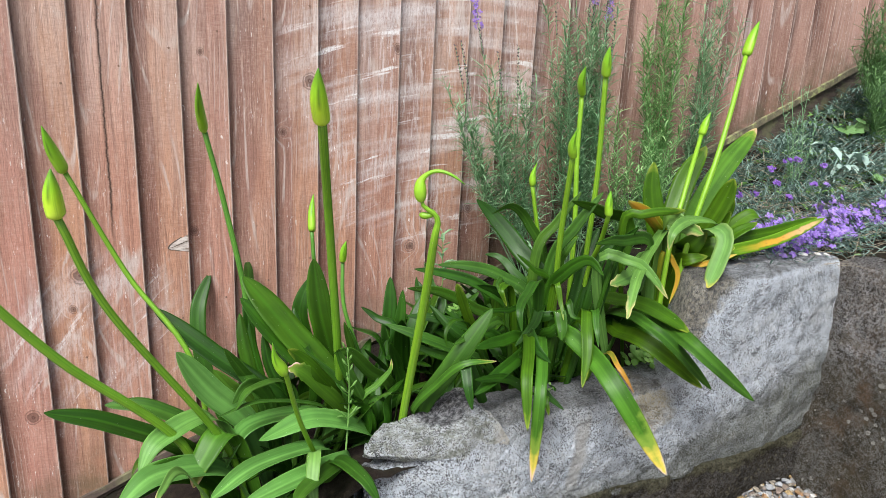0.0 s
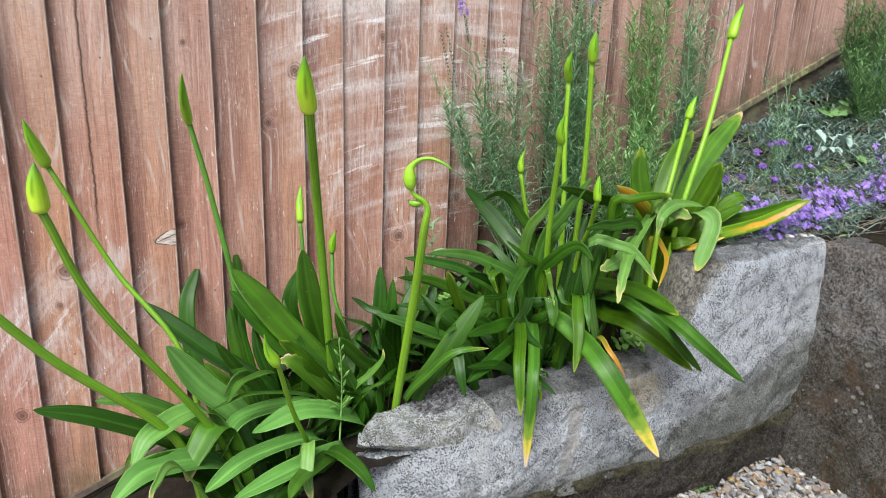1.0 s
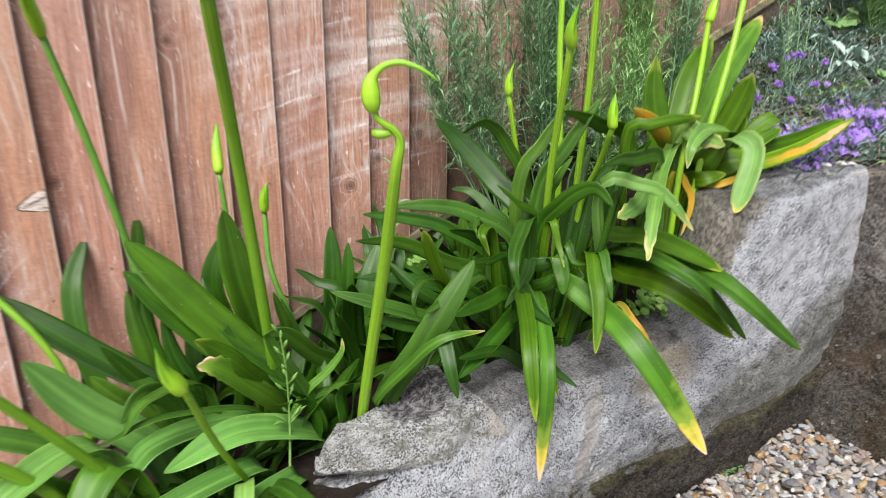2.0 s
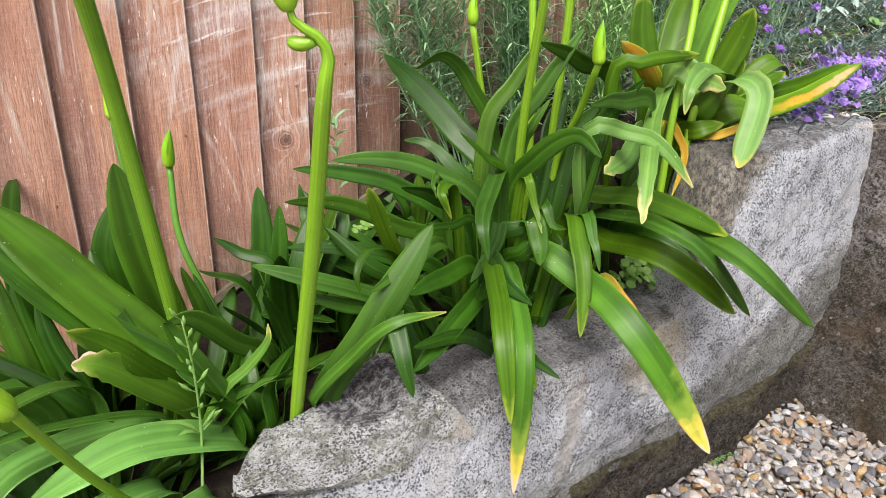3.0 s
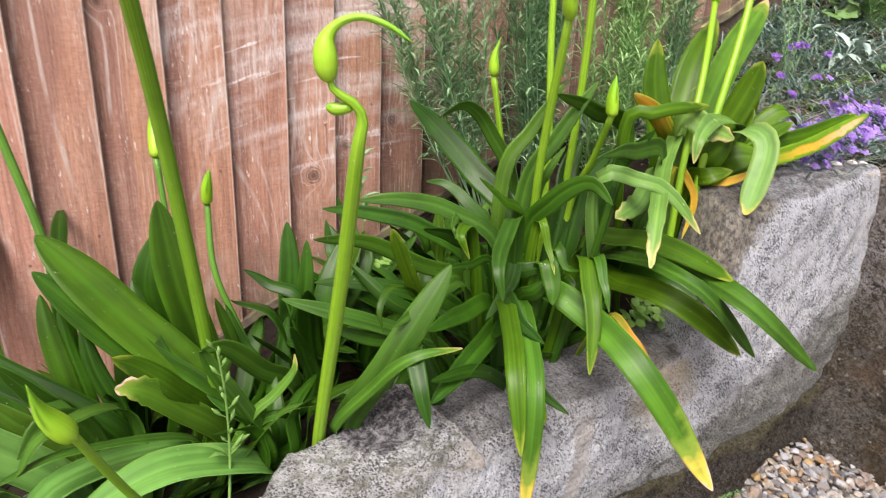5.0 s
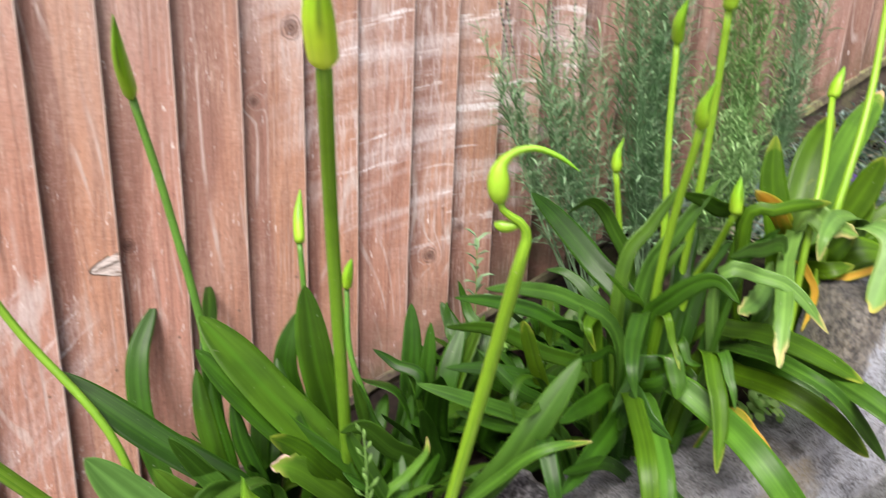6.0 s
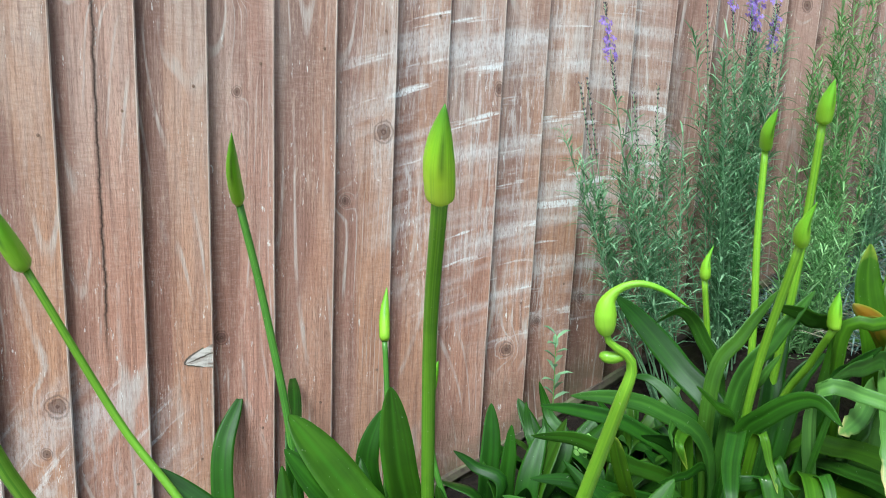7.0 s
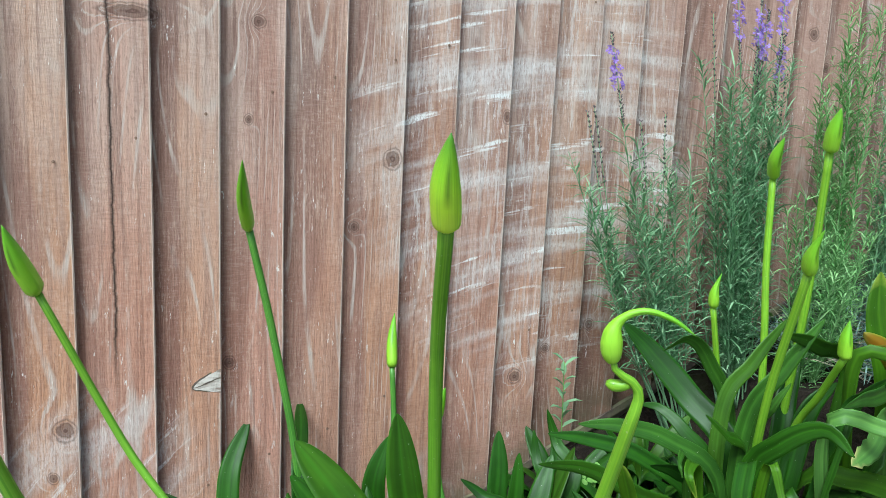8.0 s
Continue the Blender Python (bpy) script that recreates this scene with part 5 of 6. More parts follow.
stem(R, (0.347, -0.390, 0.441), (0.313, -0.390, 0.558), (0.279, -0.394, 0.683), (0.283, -0.400, 0.740), 0.0055, 0.0083, beak=True)
stem(R, (0.420, -0.450, 0.451), (0.398, -0.510, 0.567), (0.369, -0.557, 0.641), (0.365, -0.560, 0.699), 0.0060, 0.0089)
leaf(R, [(0.175, -0.560, 0.388), (0.119, -0.640, 0.393), (0.072, -0.700, 0.373), (0.057, -0.735, 0.286)], 0.027, -10, tone="lime")
leaf(R, [(0.215, -0.550, 0.374), (0.146, -0.650, 0.373), (0.096, -0.715, 0.326), (0.096, -0.713, 0.150)], 0.025, -9, tone="yellow_tip")
leaf(R, [(0.246, -0.550, 0.384), (0.267, -0.640, 0.377), (0.254, -0.760, 0.336), (0.338, -0.835, 0.172)], 0.043, -59, tone="yellow_tip")
leaf(R, [(0.359, -0.600, 0.332), (0.343, -0.670, 0.332), (0.363, -0.700, 0.285)], 0.012, -53, tone="withered")
leaf(R, [(0.426, -0.480, 0.396), (0.456, -0.540, 0.429), (0.462, -0.610, 0.440), (0.463, -0.680, 0.434), (0.454, -0.745, 0.426)], 0.040, -49, tone="lime")
leaf(R, [(0.453, -0.480, 0.360), (0.424, -0.600, 0.417), (0.375, -0.700, 0.438), (0.404, -0.745, 0.408), (0.529, -0.765, 0.288)], 0.030, -35, tone="soft")
leaf(R, [(0.454, -0.480, 0.352), (0.454, -0.550, 0.376), (0.430, -0.640, 0.399), (0.448, -0.700, 0.381)], 0.031, -67)
leaf(R, [(0.467, -0.480, 0.365), (0.498, -0.580, 0.404), (0.470, -0.680, 0.411), (0.435, -0.790, 0.406), (0.567, -0.842, 0.290)], 0.041, -41, tone="soft")
leaf(R, [(0.457, -0.480, 0.339), (0.430, -0.570, 0.366), (0.389, -0.670, 0.394), (0.420, -0.725, 0.367), (0.523, -0.745, 0.284)], 0.038, -34, tone="lime")
leaf(R, [(0.266, -0.500, 0.439), (0.275, -0.540, 0.516), (0.295, -0.590, 0.557), (0.305, -0.630, 0.533)], 0.032, -80, tone="olive")
leaf(R, [(0.393, -0.560, 0.524), (0.394, -0.550, 0.488), (0.397, -0.525, 0.436), (0.402, -0.515, 0.392)], 0.010, -46, tone="olive")
leaf(R, [(0.201, -0.550, 0.488), (0.131, -0.600, 0.501), (0.087, -0.640, 0.489), (0.085, -0.655, 0.451)], 0.026, -1, tone="olive")
leaf(R, [(0.166, -0.570, 0.394), (0.146, -0.630, 0.393), (0.160, -0.660, 0.373)], 0.026, -47)
leaf(R, [(0.309, -0.580, 0.428), (0.266, -0.640, 0.419), (0.246, -0.670, 0.377), (0.224, -0.690, 0.320)], 0.028, -12, tone="lime")
leaf(R, [(0.309, -0.600, 0.434), (0.282, -0.650, 0.427), (0.275, -0.670, 0.393)], 0.018, -31, tone="olive")
leaf(R, [(0.197, -0.520, 0.358), (0.101, -0.560, 0.390), (0.022, -0.590, 0.400)], 0.028, 61)
leaf(R, [(0.223, -0.530, 0.337), (0.120, -0.580, 0.343), (0.041, -0.610, 0.325), (0.007, -0.620, 0.315)], 0.031, 33)
leaf(R, [(-0.047, -0.500, 0.220), (-0.011, -0.550, 0.343), (0.033, -0.560, 0.409), (0.079, -0.560, 0.467)], 0.043, -68, tone="soft")
leaf(R, [(-0.064, -0.500, 0.227), (-0.038, -0.560, 0.325), (-0.008, -0.600, 0.376), (0.058, -0.616, 0.377)], 0.016, -68, tone="burnt_tip")
leaf(R, [(0.020, -0.570, 0.362), (-0.010, -0.620, 0.348), (-0.008, -0.640, 0.296)], 0.025, -12)
leaf(R, [(0.240, -0.550, 0.200), (0.110, -0.600, 0.318), (0.007, -0.620, 0.348)], 0.021, 85)
leaf(R, [(0.258, -0.460, 0.415), (0.188, -0.420, 0.484), (0.118, -0.390, 0.506), (0.058, -0.360, 0.506)], 0.029, 76, tone="soft")
leaf(R, [(0.214, -0.460, 0.388), (0.130, -0.430, 0.470), (0.056, -0.400, 0.497), (-0.012, -0.380, 0.509)], 0.026, 76)
leaf(R, [(0.196, -0.470, 0.368), (0.113, -0.440, 0.421), (0.040, -0.410, 0.460), (-0.032, -0.390, 0.470)], 0.026, 75)
leaf(R, [(0.167, -0.480, 0.342), (0.090, -0.460, 0.386), (0.017, -0.430, 0.408), (-0.043, -0.410, 0.415)], 0.025, 70)
leaf(R, [(0.121, -0.500, 0.299), (0.039, -0.480, 0.351), (-0.042, -0.460, 0.390), (-0.101, -0.430, 0.412)], 0.025, 70, tone="soft")
leaf(R, [(0.108, -0.490, 0.335), (0.046, -0.470, 0.388), (0.007, -0.420, 0.437)], 0.023, 70)
leaf(R, [(0.081, -0.500, 0.312), (0.009, -0.470, 0.339), (-0.041, -0.440, 0.358)], 0.023, 65)
leaf(R, [(0.080, -0.500, 0.381), (0.018, -0.520, 0.436), (-0.018, -0.540, 0.423), (-0.019, -0.550, 0.392)], 0.014, 12)
leaf(R, [(0.125, -0.460, 0.327), (0.068, -0.480, 0.427), (0.032, -0.490, 0.504)], 0.023, -51, tone="lime", blunt=True)
leaf(R, [(0.142, -0.520, 0.403), (0.060, -0.540, 0.410), (-0.013, -0.560, 0.401)], 0.020, 54, tone="soft")
leaf(R, [(0.212, -0.500, 0.409), (0.132, -0.530, 0.444), (0.062, -0.550, 0.459)], 0.013, 79)
leaf(R, [(0.301, -0.450, 0.437), (0.279, -0.360, 0.525), (0.244, -0.300, 0.590), (0.207, -0.272, 0.632)], 0.047, 66)
leaf(R, [(0.313, -0.420, 0.488), (0.267, -0.410, 0.596), (0.208, -0.420, 0.645), (0.156, -0.420, 0.631)], 0.025, -83, tone="soft")
leaf(R, [(0.264, -0.440, 0.418), (0.237, -0.400, 0.485), (0.223, -0.360, 0.509), (0.196, -0.340, 0.513)], 0.024, 70)
leaf(R, [(0.316, -0.460, 0.442), (0.238, -0.480, 0.512), (0.179, -0.490, 0.555)], 0.024, 65, tone="olive")
leaf(R, [(0.225, -0.460, 0.399), (0.147, -0.480, 0.467), (0.083, -0.490, 0.495)], 0.023, -77)
leaf(R, [(0.175, -0.490, 0.458), (0.124, -0.520, 0.490), (0.135, -0.530, 0.454)], 0.019, 15, tone="lime")
leaf(R, [(0.162, -0.480, 0.470), (0.127, -0.500, 0.497), (0.125, -0.510, 0.479)], 0.015, 61, tone="soft")
leaf(R, [(0.269, -0.440, 0.516), (0.315, -0.450, 0.606), (0.370, -0.460, 0.676)], 0.025, -57, tone="soft")
leaf(R, [(0.298, -0.460, 0.499), (0.345, -0.480, 0.600), (0.400, -0.500, 0.683)], 0.029, -63, tone="soft")
leaf(R, [(0.314, -0.470, 0.481), (0.317, -0.490, 0.546), (0.341, -0.500, 0.587)], 0.020, -87, tone="soft")
leaf(R, [(0.525, -0.470, 0.562), (0.410, -0.490, 0.635), (0.310, -0.500, 0.667)], 0.031, -64)
leaf(R, [(0.507, -0.560, 0.543), (0.372, -0.600, 0.597), (0.282, -0.620, 0.602)], 0.030, -80, tone="soft")
leaf(R, [(0.411, -0.540, 0.519), (0.413, -0.570, 0.584), (0.420, -0.600, 0.623)], 0.028, 70)
leaf(R, [(0.414, -0.440, 0.449), (0.442, -0.420, 0.518), (0.492, -0.400, 0.569)], 0.042, -15)
leaf(R, [(0.427, -0.460, 0.442), (0.451, -0.460, 0.516), (0.496, -0.470, 0.560)], 0.037, -47)
leaf(R, [(0.240, -0.550, 0.487), (0.240, -0.580, 0.461), (0.234, -0.600, 0.434)], 0.015, -40, tone="lime")
leaf(R, [(0.269, -0.560, 0.443), (0.267, -0.590, 0.434), (0.286, -0.600, 0.428)], 0.019, -65, tone="olive")
leaf(R, [(0.208, -0.530, 0.395), (0.220, -0.560, 0.430), (0.261, -0.580, 0.432)], 0.028, -70)
leaf(R, [(0.237, -0.570, 0.432), (0.231, -0.600, 0.420), (0.225, -0.610, 0.393)], 0.029, -31, tone="olive", blunt=True)
leaf(R, [(0.223, -0.540, 0.359), (0.230, -0.570, 0.395), (0.251, -0.590, 0.427)], 0.029, -85, tone="olive")
leaf(R, [(0.299, -0.550, 0.380), (0.302, -0.580, 0.395), (0.317, -0.590, 0.383)], 0.018, -69)
leaf(R, [(0.149, -0.660, 0.303), (0.133, -0.690, 0.307), (0.135, -0.700, 0.282)], 0.015, -27, tone="lime")
leaf(R, [(0.134, -0.660, 0.317), (0.145, -0.690, 0.311), (0.154, -0.720, 0.300)], 0.016, -53)
leaf(R, [(0.236, -0.520, 0.429), (0.189, -0.560, 0.418), (0.128, -0.580, 0.383)], 0.023, 22)
leaf(R, [(0.204, -0.550, 0.350), (0.149, -0.580, 0.360), (0.122, -0.600, 0.368)], 0.023, 41)
stem(U, (0.625, -0.560, 0.526), (0.733, -0.530, 0.786), (0.864, -0.460, 1.003), (0.907, -0.450, 1.091), 0.0068, 0.0118)
stem(U, (0.568, -0.560, 0.524), (0.632, -0.530, 0.686), (0.743, -0.460, 0.805), (0.764, -0.460, 0.862), 0.0064, 0.0095)
leaf(U, [(0.715, -0.530, 0.524), (0.641, -0.610, 0.606), (0.627, -0.665, 0.594), (0.570, -0.682, 0.491)], 0.041, -18, tone="pale_yellow", blunt=True)
leaf(U, [(0.653, -0.530, 0.491), (0.712, -0.600, 0.538), (0.841, -0.640, 0.569), (0.994, -0.664, 0.620)], 0.031, -61, tone="striped")
leaf(U, [(0.676, -0.530, 0.503), (0.739, -0.590, 0.563), (0.875, -0.620, 0.586), (1.002, -0.640, 0.615)], 0.030, -65, tone="lime")
leaf(U, [(0.630, -0.540, 0.491), (0.647, -0.600, 0.516), (0.710, -0.640, 0.545)], 0.016, -75, tone="orange")
leaf(U, [(0.676, -0.520, 0.496), (0.711, -0.570, 0.532), (0.806, -0.600, 0.548)], 0.056, -69, tone="lime")
leaf(U, [(0.756, -0.550, 0.580), (0.602, -0.590, 0.624), (0.510, -0.620, 0.613), (0.494, -0.625, 0.570)], 0.030, 21, tone="pale")
leaf(U, [(0.449, -0.520, 0.590), (0.476, -0.560, 0.639), (0.583, -0.580, 0.646)], 0.022, -71, tone="lime", blunt=True)
leaf(U, [(0.567, -0.540, 0.597), (0.574, -0.590, 0.610), (0.608, -0.620, 0.597)], 0.043, -82, tone="pale", blunt=True)
leaf(U, [(0.589, -0.530, 0.571), (0.494, -0.575, 0.556), (0.382, -0.650, 0.523), (0.326, -0.690, 0.455)], 0.028, 0, tone="pale", blunt=True)
leaf(U, [(0.359, -0.550, 0.525), (0.408, -0.605, 0.547), (0.416, -0.650, 0.534), (0.441, -0.688, 0.484)], 0.026, -78, tone="pale")
leaf(U, [(0.509, -0.555, 0.513), (0.436, -0.575, 0.501), (0.363, -0.593, 0.494)], 0.038, 44, tone="pale", blunt=True)
leaf(U, [(0.570, -0.540, 0.525), (0.590, -0.570, 0.506), (0.590, -0.580, 0.474), (0.579, -0.575, 0.417)], 0.015, -73, tone="orange")
leaf(U, [(0.655, -0.520, 0.509), (0.633, -0.560, 0.548), (0.655, -0.590, 0.593)], 0.057, 72, tone="lime")
leaf(U, [(0.627, -0.530, 0.494), (0.617, -0.580, 0.525), (0.659, -0.600, 0.534)], 0.034, -82, tone="lime")
leaf(U, [(0.664, -0.500, 0.513), (0.850, -0.440, 0.691), (1.033, -0.400, 0.817)], 0.059, -26, tone="burnt_tip")
leaf(U, [(0.623, -0.500, 0.517), (0.702, -0.460, 0.678), (0.792, -0.440, 0.774)], 0.058, -20, tone="lime")
leaf(U, [(0.603, -0.500, 0.519), (0.585, -0.470, 0.663), (0.589, -0.460, 0.741)], 0.052, 62, tone="lime")
leaf(U, [(0.644, -0.500, 0.515), (0.677, -0.480, 0.610), (0.697, -0.480, 0.660)], 0.036, -18, tone="lime")
leaf(U, [(0.716, -0.500, 0.509), (0.754, -0.540, 0.640), (0.761, -0.561, 0.711)], 0.052, -78, tone="lime")
leaf(U, [(0.739, -0.500, 0.499), (0.766, -0.540, 0.588), (0.783, -0.550, 0.626)], 0.034, -72, tone="lime")
leaf(U, [(0.760, -0.500, 0.497), (0.785, -0.540, 0.616), (0.785, -0.550, 0.662)], 0.025, 73, tone="lime")
leaf(U, [(0.671, -0.500, 0.475), (0.557, -0.520, 0.605), (0.450, -0.530, 0.666)], 0.034, -46, tone="orange")
leaf(U, [(0.657, -0.500, 0.499), (0.525, -0.530, 0.623), (0.454, -0.540, 0.647)], 0.022, -35, tone="orange")
leaf(U, [(0.734, -0.520, 0.512), (0.814, -0.580, 0.620), (0.858, -0.600, 0.596)], 0.040, -43, tone="lime")
leaf(U, [(0.712, -0.540, 0.505), (0.745, -0.600, 0.582), (0.794, -0.620, 0.612)], 0.036, -46, tone="lime")
leaf(U, [(0.660, -0.520, 0.475), (0.676, -0.580, 0.548), (0.726, -0.620, 0.554)], 0.059, -51, tone="lime")
leaf(U, [(0.622, -0.520, 0.464), (0.654, -0.540, 0.539), (0.674, -0.560, 0.571)], 0.050, -60, tone="lime")
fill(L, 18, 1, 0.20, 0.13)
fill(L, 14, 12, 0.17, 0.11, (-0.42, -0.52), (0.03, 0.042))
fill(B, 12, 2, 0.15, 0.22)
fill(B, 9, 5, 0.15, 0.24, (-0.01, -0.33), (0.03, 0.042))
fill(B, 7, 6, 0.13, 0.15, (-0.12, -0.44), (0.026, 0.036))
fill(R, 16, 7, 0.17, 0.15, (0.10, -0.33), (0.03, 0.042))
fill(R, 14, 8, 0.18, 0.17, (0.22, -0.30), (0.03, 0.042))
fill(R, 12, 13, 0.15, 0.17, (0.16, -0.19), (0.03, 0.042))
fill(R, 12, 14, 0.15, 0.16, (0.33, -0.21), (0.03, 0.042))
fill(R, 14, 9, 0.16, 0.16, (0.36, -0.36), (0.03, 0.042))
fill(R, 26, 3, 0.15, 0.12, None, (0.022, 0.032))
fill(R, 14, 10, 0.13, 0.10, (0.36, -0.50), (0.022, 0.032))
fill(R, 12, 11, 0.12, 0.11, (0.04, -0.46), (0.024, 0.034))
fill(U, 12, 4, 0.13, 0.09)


# ---- toadflax and small plants ----
def blade_fan(verts, faces, at, way, length, width, droop=0.25):
    """One narrow pointed leaf, folded along its middle."""
    way = np.array(way, float)
    way /= np.linalg.norm(way)
    side = np.cross(way, (0, 0, 1.0))
    nrm = np.linalg.norm(side)
    side = side / nrm if nrm > 0.05 else np.array((1.0, 0, 0))
    up = np.cross(side, way)
    o = len(verts)
    at = np.array(at, float)
    low, high = at + way * length * 0.28 + up * length * 0.03, at + way * length * 0.68 + up * length * 0.05 - np.array((0, 0, 1.0)) * length * droop * 0.4
    tip = at + way * length - np.array((0, 0, 1.0)) * length * droop
    verts.append(at)
    for p in (low, high):
        verts.extend([p + side * width * 0.5 + up * width * 0.2, p - up * width * 0.1, p - side * width * 0.5 + up * width * 0.2])
    verts.append(tip)
    faces.extend([(o, o + 1, o + 2), (o, o + 2, o + 3), (o + 1, o + 4, o + 5, o + 2), (o + 2, o + 5, o + 6, o + 3), (o + 4, o + 7, o + 5), (o + 5, o + 7, o + 6)])


def petal_cluster(verts, faces, at, size, rng, petals=5):
    """A small open flower of rounded petals."""
    n = np.array([rng.normal(0, 0.5), -0.7 + rng.normal(0, 0.4), 0.6 + rng.normal(0, 0.3)])
    n /= np.linalg.norm(n)
    a = np.cross(n, (0.2, 0.3, 0.9))
    a /= np.linalg.norm(a)
    b = np.cross(n, a)
    at = np.array(at, float)
    for k in range(petals):
        t = 2 * math.pi * k / petals + rng.uniform(-0.2, 0.2)
        d = a * math.cos(t) + b * math.sin(t)
        e = np.cross(n, d)
        o = len(verts)
        s = size * rng.uniform(0.8, 1.15)
        verts.extend([at, at + d * s * 0.55 + e * s * 0.36 + n * s * 0.12, at + d * s + e * s * 0.2 + n * s * 0.02, at + d * s - e * s * 0.2 + n * s * 0.02, at + d * s * 0.55 - e * s * 0.36 + n * s * 0.12])
        faces.append((o, o + 1, o + 2, o + 3, o + 4))


def toadflax(label, root, tips, seed, flowers=(), seeds=(), leaf_len=0.058, density=1.15, start=0.12, material=None):
    """A clump of slender upright stems thick with narrow grey-green leaves."""
    rng = np.random.default_rng(seed)
    ob = tagged(new("toadflax"), label, "plant", "toadflax along the fence")
    ob.location = root
    root = np.array(root)
    for i, tip in enumerate(tips):
        tip = np.array(tip)
        foot = root + np.array([rng.uniform(-0.03, 0.03), rng.uniform(-0.03, 0.02), -0.02])
        mid = foot * 0.55 + tip * 0.45 + np.array([(tip - foot)[0] * 0.12 + rng.normal(0, 0.008), rng.normal(0, 0.01), 0.02])
        pts = spline([foot, mid, tip], 40)
        v, f, _ = tube_data(pts, np.linspace(0.0019, 0.0007, 40), 5)
        st = link_mesh("stem", np.array(v) - root, f, material or TOADFLAX, ob)
        verts, faces = [], []
        height = np.linalg.norm(tip - foot)
        turn = rng.uniform(0, 6.28)
        for s in np.arange(start, 0.99, 0.0085 / height / density):
            if i in flowers and s > 0.80 or i in seeds and s > 0.72:
                continue
            p = np.array([np.interp(s, np.linspace(0, 1, 40), pts[:, c]) for c in range(3)])
            turn += 2.4 + rng.normal(0, 0.35)
            for k in range(2 if rng.random() < 0.45 else 1):
                a = turn + 3.14 * k
                size = leaf_len * (1.0 - 0.55 * max(0.0, s - 0.5)) * rng.uniform(0.4, 1.3)
                blade_fan(verts, faces, p, (math.cos(a), math.sin(a) * 0.8, rng.uniform(-0.05, 1.3)), size, size * 0.036 + 0.0018, rng.uniform(-0.15, 0.35))
            if rng.random() < 0.10 and 0.2 < s < 0.93:  # leafy side shoot
                a, ln = rng.uniform(0, 6.28), rng.uniform(0.03, 0.09)
                way = np.array((math.cos(a) * 0.55, math.sin(a) * 0.4, 0.9))
                for q in np.linspace(0.1, 1, 12):
                    a2 = q * 29 + a
                    blade_fan(verts, faces, p + way * ln * q, (math.cos(a2), math.sin(a2), 0.9), leaf_len * 0.55 * (1.15 - 0.5 * q), 0.0026)
        link_mesh("foliage", np.array(verts) - root, faces, material or TOADFLAX, st, smooth=False)["kind"] = "stuff"
        if i in flowers or i in seeds:
            fv, ff, sv, sf = [], [], [], []
            for s in np.linspace(0.80, 1.0, 34 if i in flowers else 16):
                p = np.array([np.interp(s, np.linspace(0, 1, 40), pts[:, c]) for c in range(3)])
                a = rng.uniform(0, 6.28)
                q = p + np.array((math.cos(a), math.sin(a), 0.2)) * 0.008
                if i in flowers and 0.88 < s < 0.975:
                    petal_cluster(fv, ff, q, 0.0068, rng, 4)
                    petal_cluster(fv, ff, p - (q - p), 0.0058, rng, 4)
                else:
                    blade_fan(sv, sf, p + (q - p) * 0.25, (math.cos(a) * 0.5, math.sin(a) * 0.5, 0.8), 0.0065, 0.0042, 0.0)
                    blade_fan(sv, sf, p - (q - p) * 0.25, (-math.cos(a) * 0.5, -math.sin(a) * 0.5, 0.6), 0.0055, 0.0038, 0.0)
            if fv:
                link_mesh("flower_spike", np.array(fv) - root, ff, MAUVE, st, "spike of small mauve flowers", smooth=False)["kind"] = "stuff"
            if sv:
                link_mesh("seed_head", np.array(sv) - root, sf, SEEDHEAD, st, "brown dry seed capsules", smooth=False)["kind"] = "stuff"
    return ob


def fan_tips(cx, cz, y, spread, rise, count, seed):
    rng = random.Random(seed)
    return [(cx + spread * ((i + 0.5) / count - 0.5) * 2 + rng.uniform(-0.015, 0.015), y + rng.uniform(-0.05, 0.04), cz + rise * (rng.random() - 0.5)) for i in range(count)]


toadflax("grey-green toadflax clump with one mauve spike beside the fence", (0.49, -0.15, fence_foot(0.49) - 0.02),
         fan_tips(0.33, 0.87, -0.13, 0.14, 0.18, 15, 1) + [(0.253, -0.12, 1.134), (0.212, -0.12, 0.99), (0.235, -0.11, 1.0), (0.34, -0.12, 0.98), (0.41, -0.11, 1.0)], 11, flowers=(15,), seeds=(16, 17, 18, 19), start=0.30)
toadflax("tall toadflax clump topped with loose mauve flower spikes", (0.63, -0.15, fence_foot(0.63) - 0.02),
         fan_tips(0.60, 1.03, -0.14, 0.12, 0.34, 19, 2) + [(0.56, -0.12, 1.26), (0.62, -0.13, 1.25), (0.645, -0.13, 1.22), (0.70, -0.13, 1.18), (0.66, -0.15, 1.28), (0.73, -0.12, 1.10), (0.50, -0.12, 1.20)], 12, flowers=(19, 20, 21, 22, 23), seeds=(24, 25))
toadflax("leafy toadflax clump, not yet in flower, beside the fence", (0.93, -0.16, fence_foot(0.93) - 0.02),
         fan_tips(0.91, 1.12, -0.14, 0.07, 0.36, 13, 3), 13, material=FRESH)
toadflax("wispy toadflax clump leaning along the fence", (1.06, -0.15, fence_foot(1.06) - 0.02),
         fan_tips(1.12, 1.10, -0.13, 0.08, 0.28, 9, 4), 14)
toadflax("young toadflax shoots between the agapanthus and the fence", (0.74, -0.24, fence_foot(0.74) - 0.05),
         fan_tips(0.76, 0.76, -0.26, 0.15, 0.22, 18, 5), 15, leaf_len=0.05, material=FRESH)
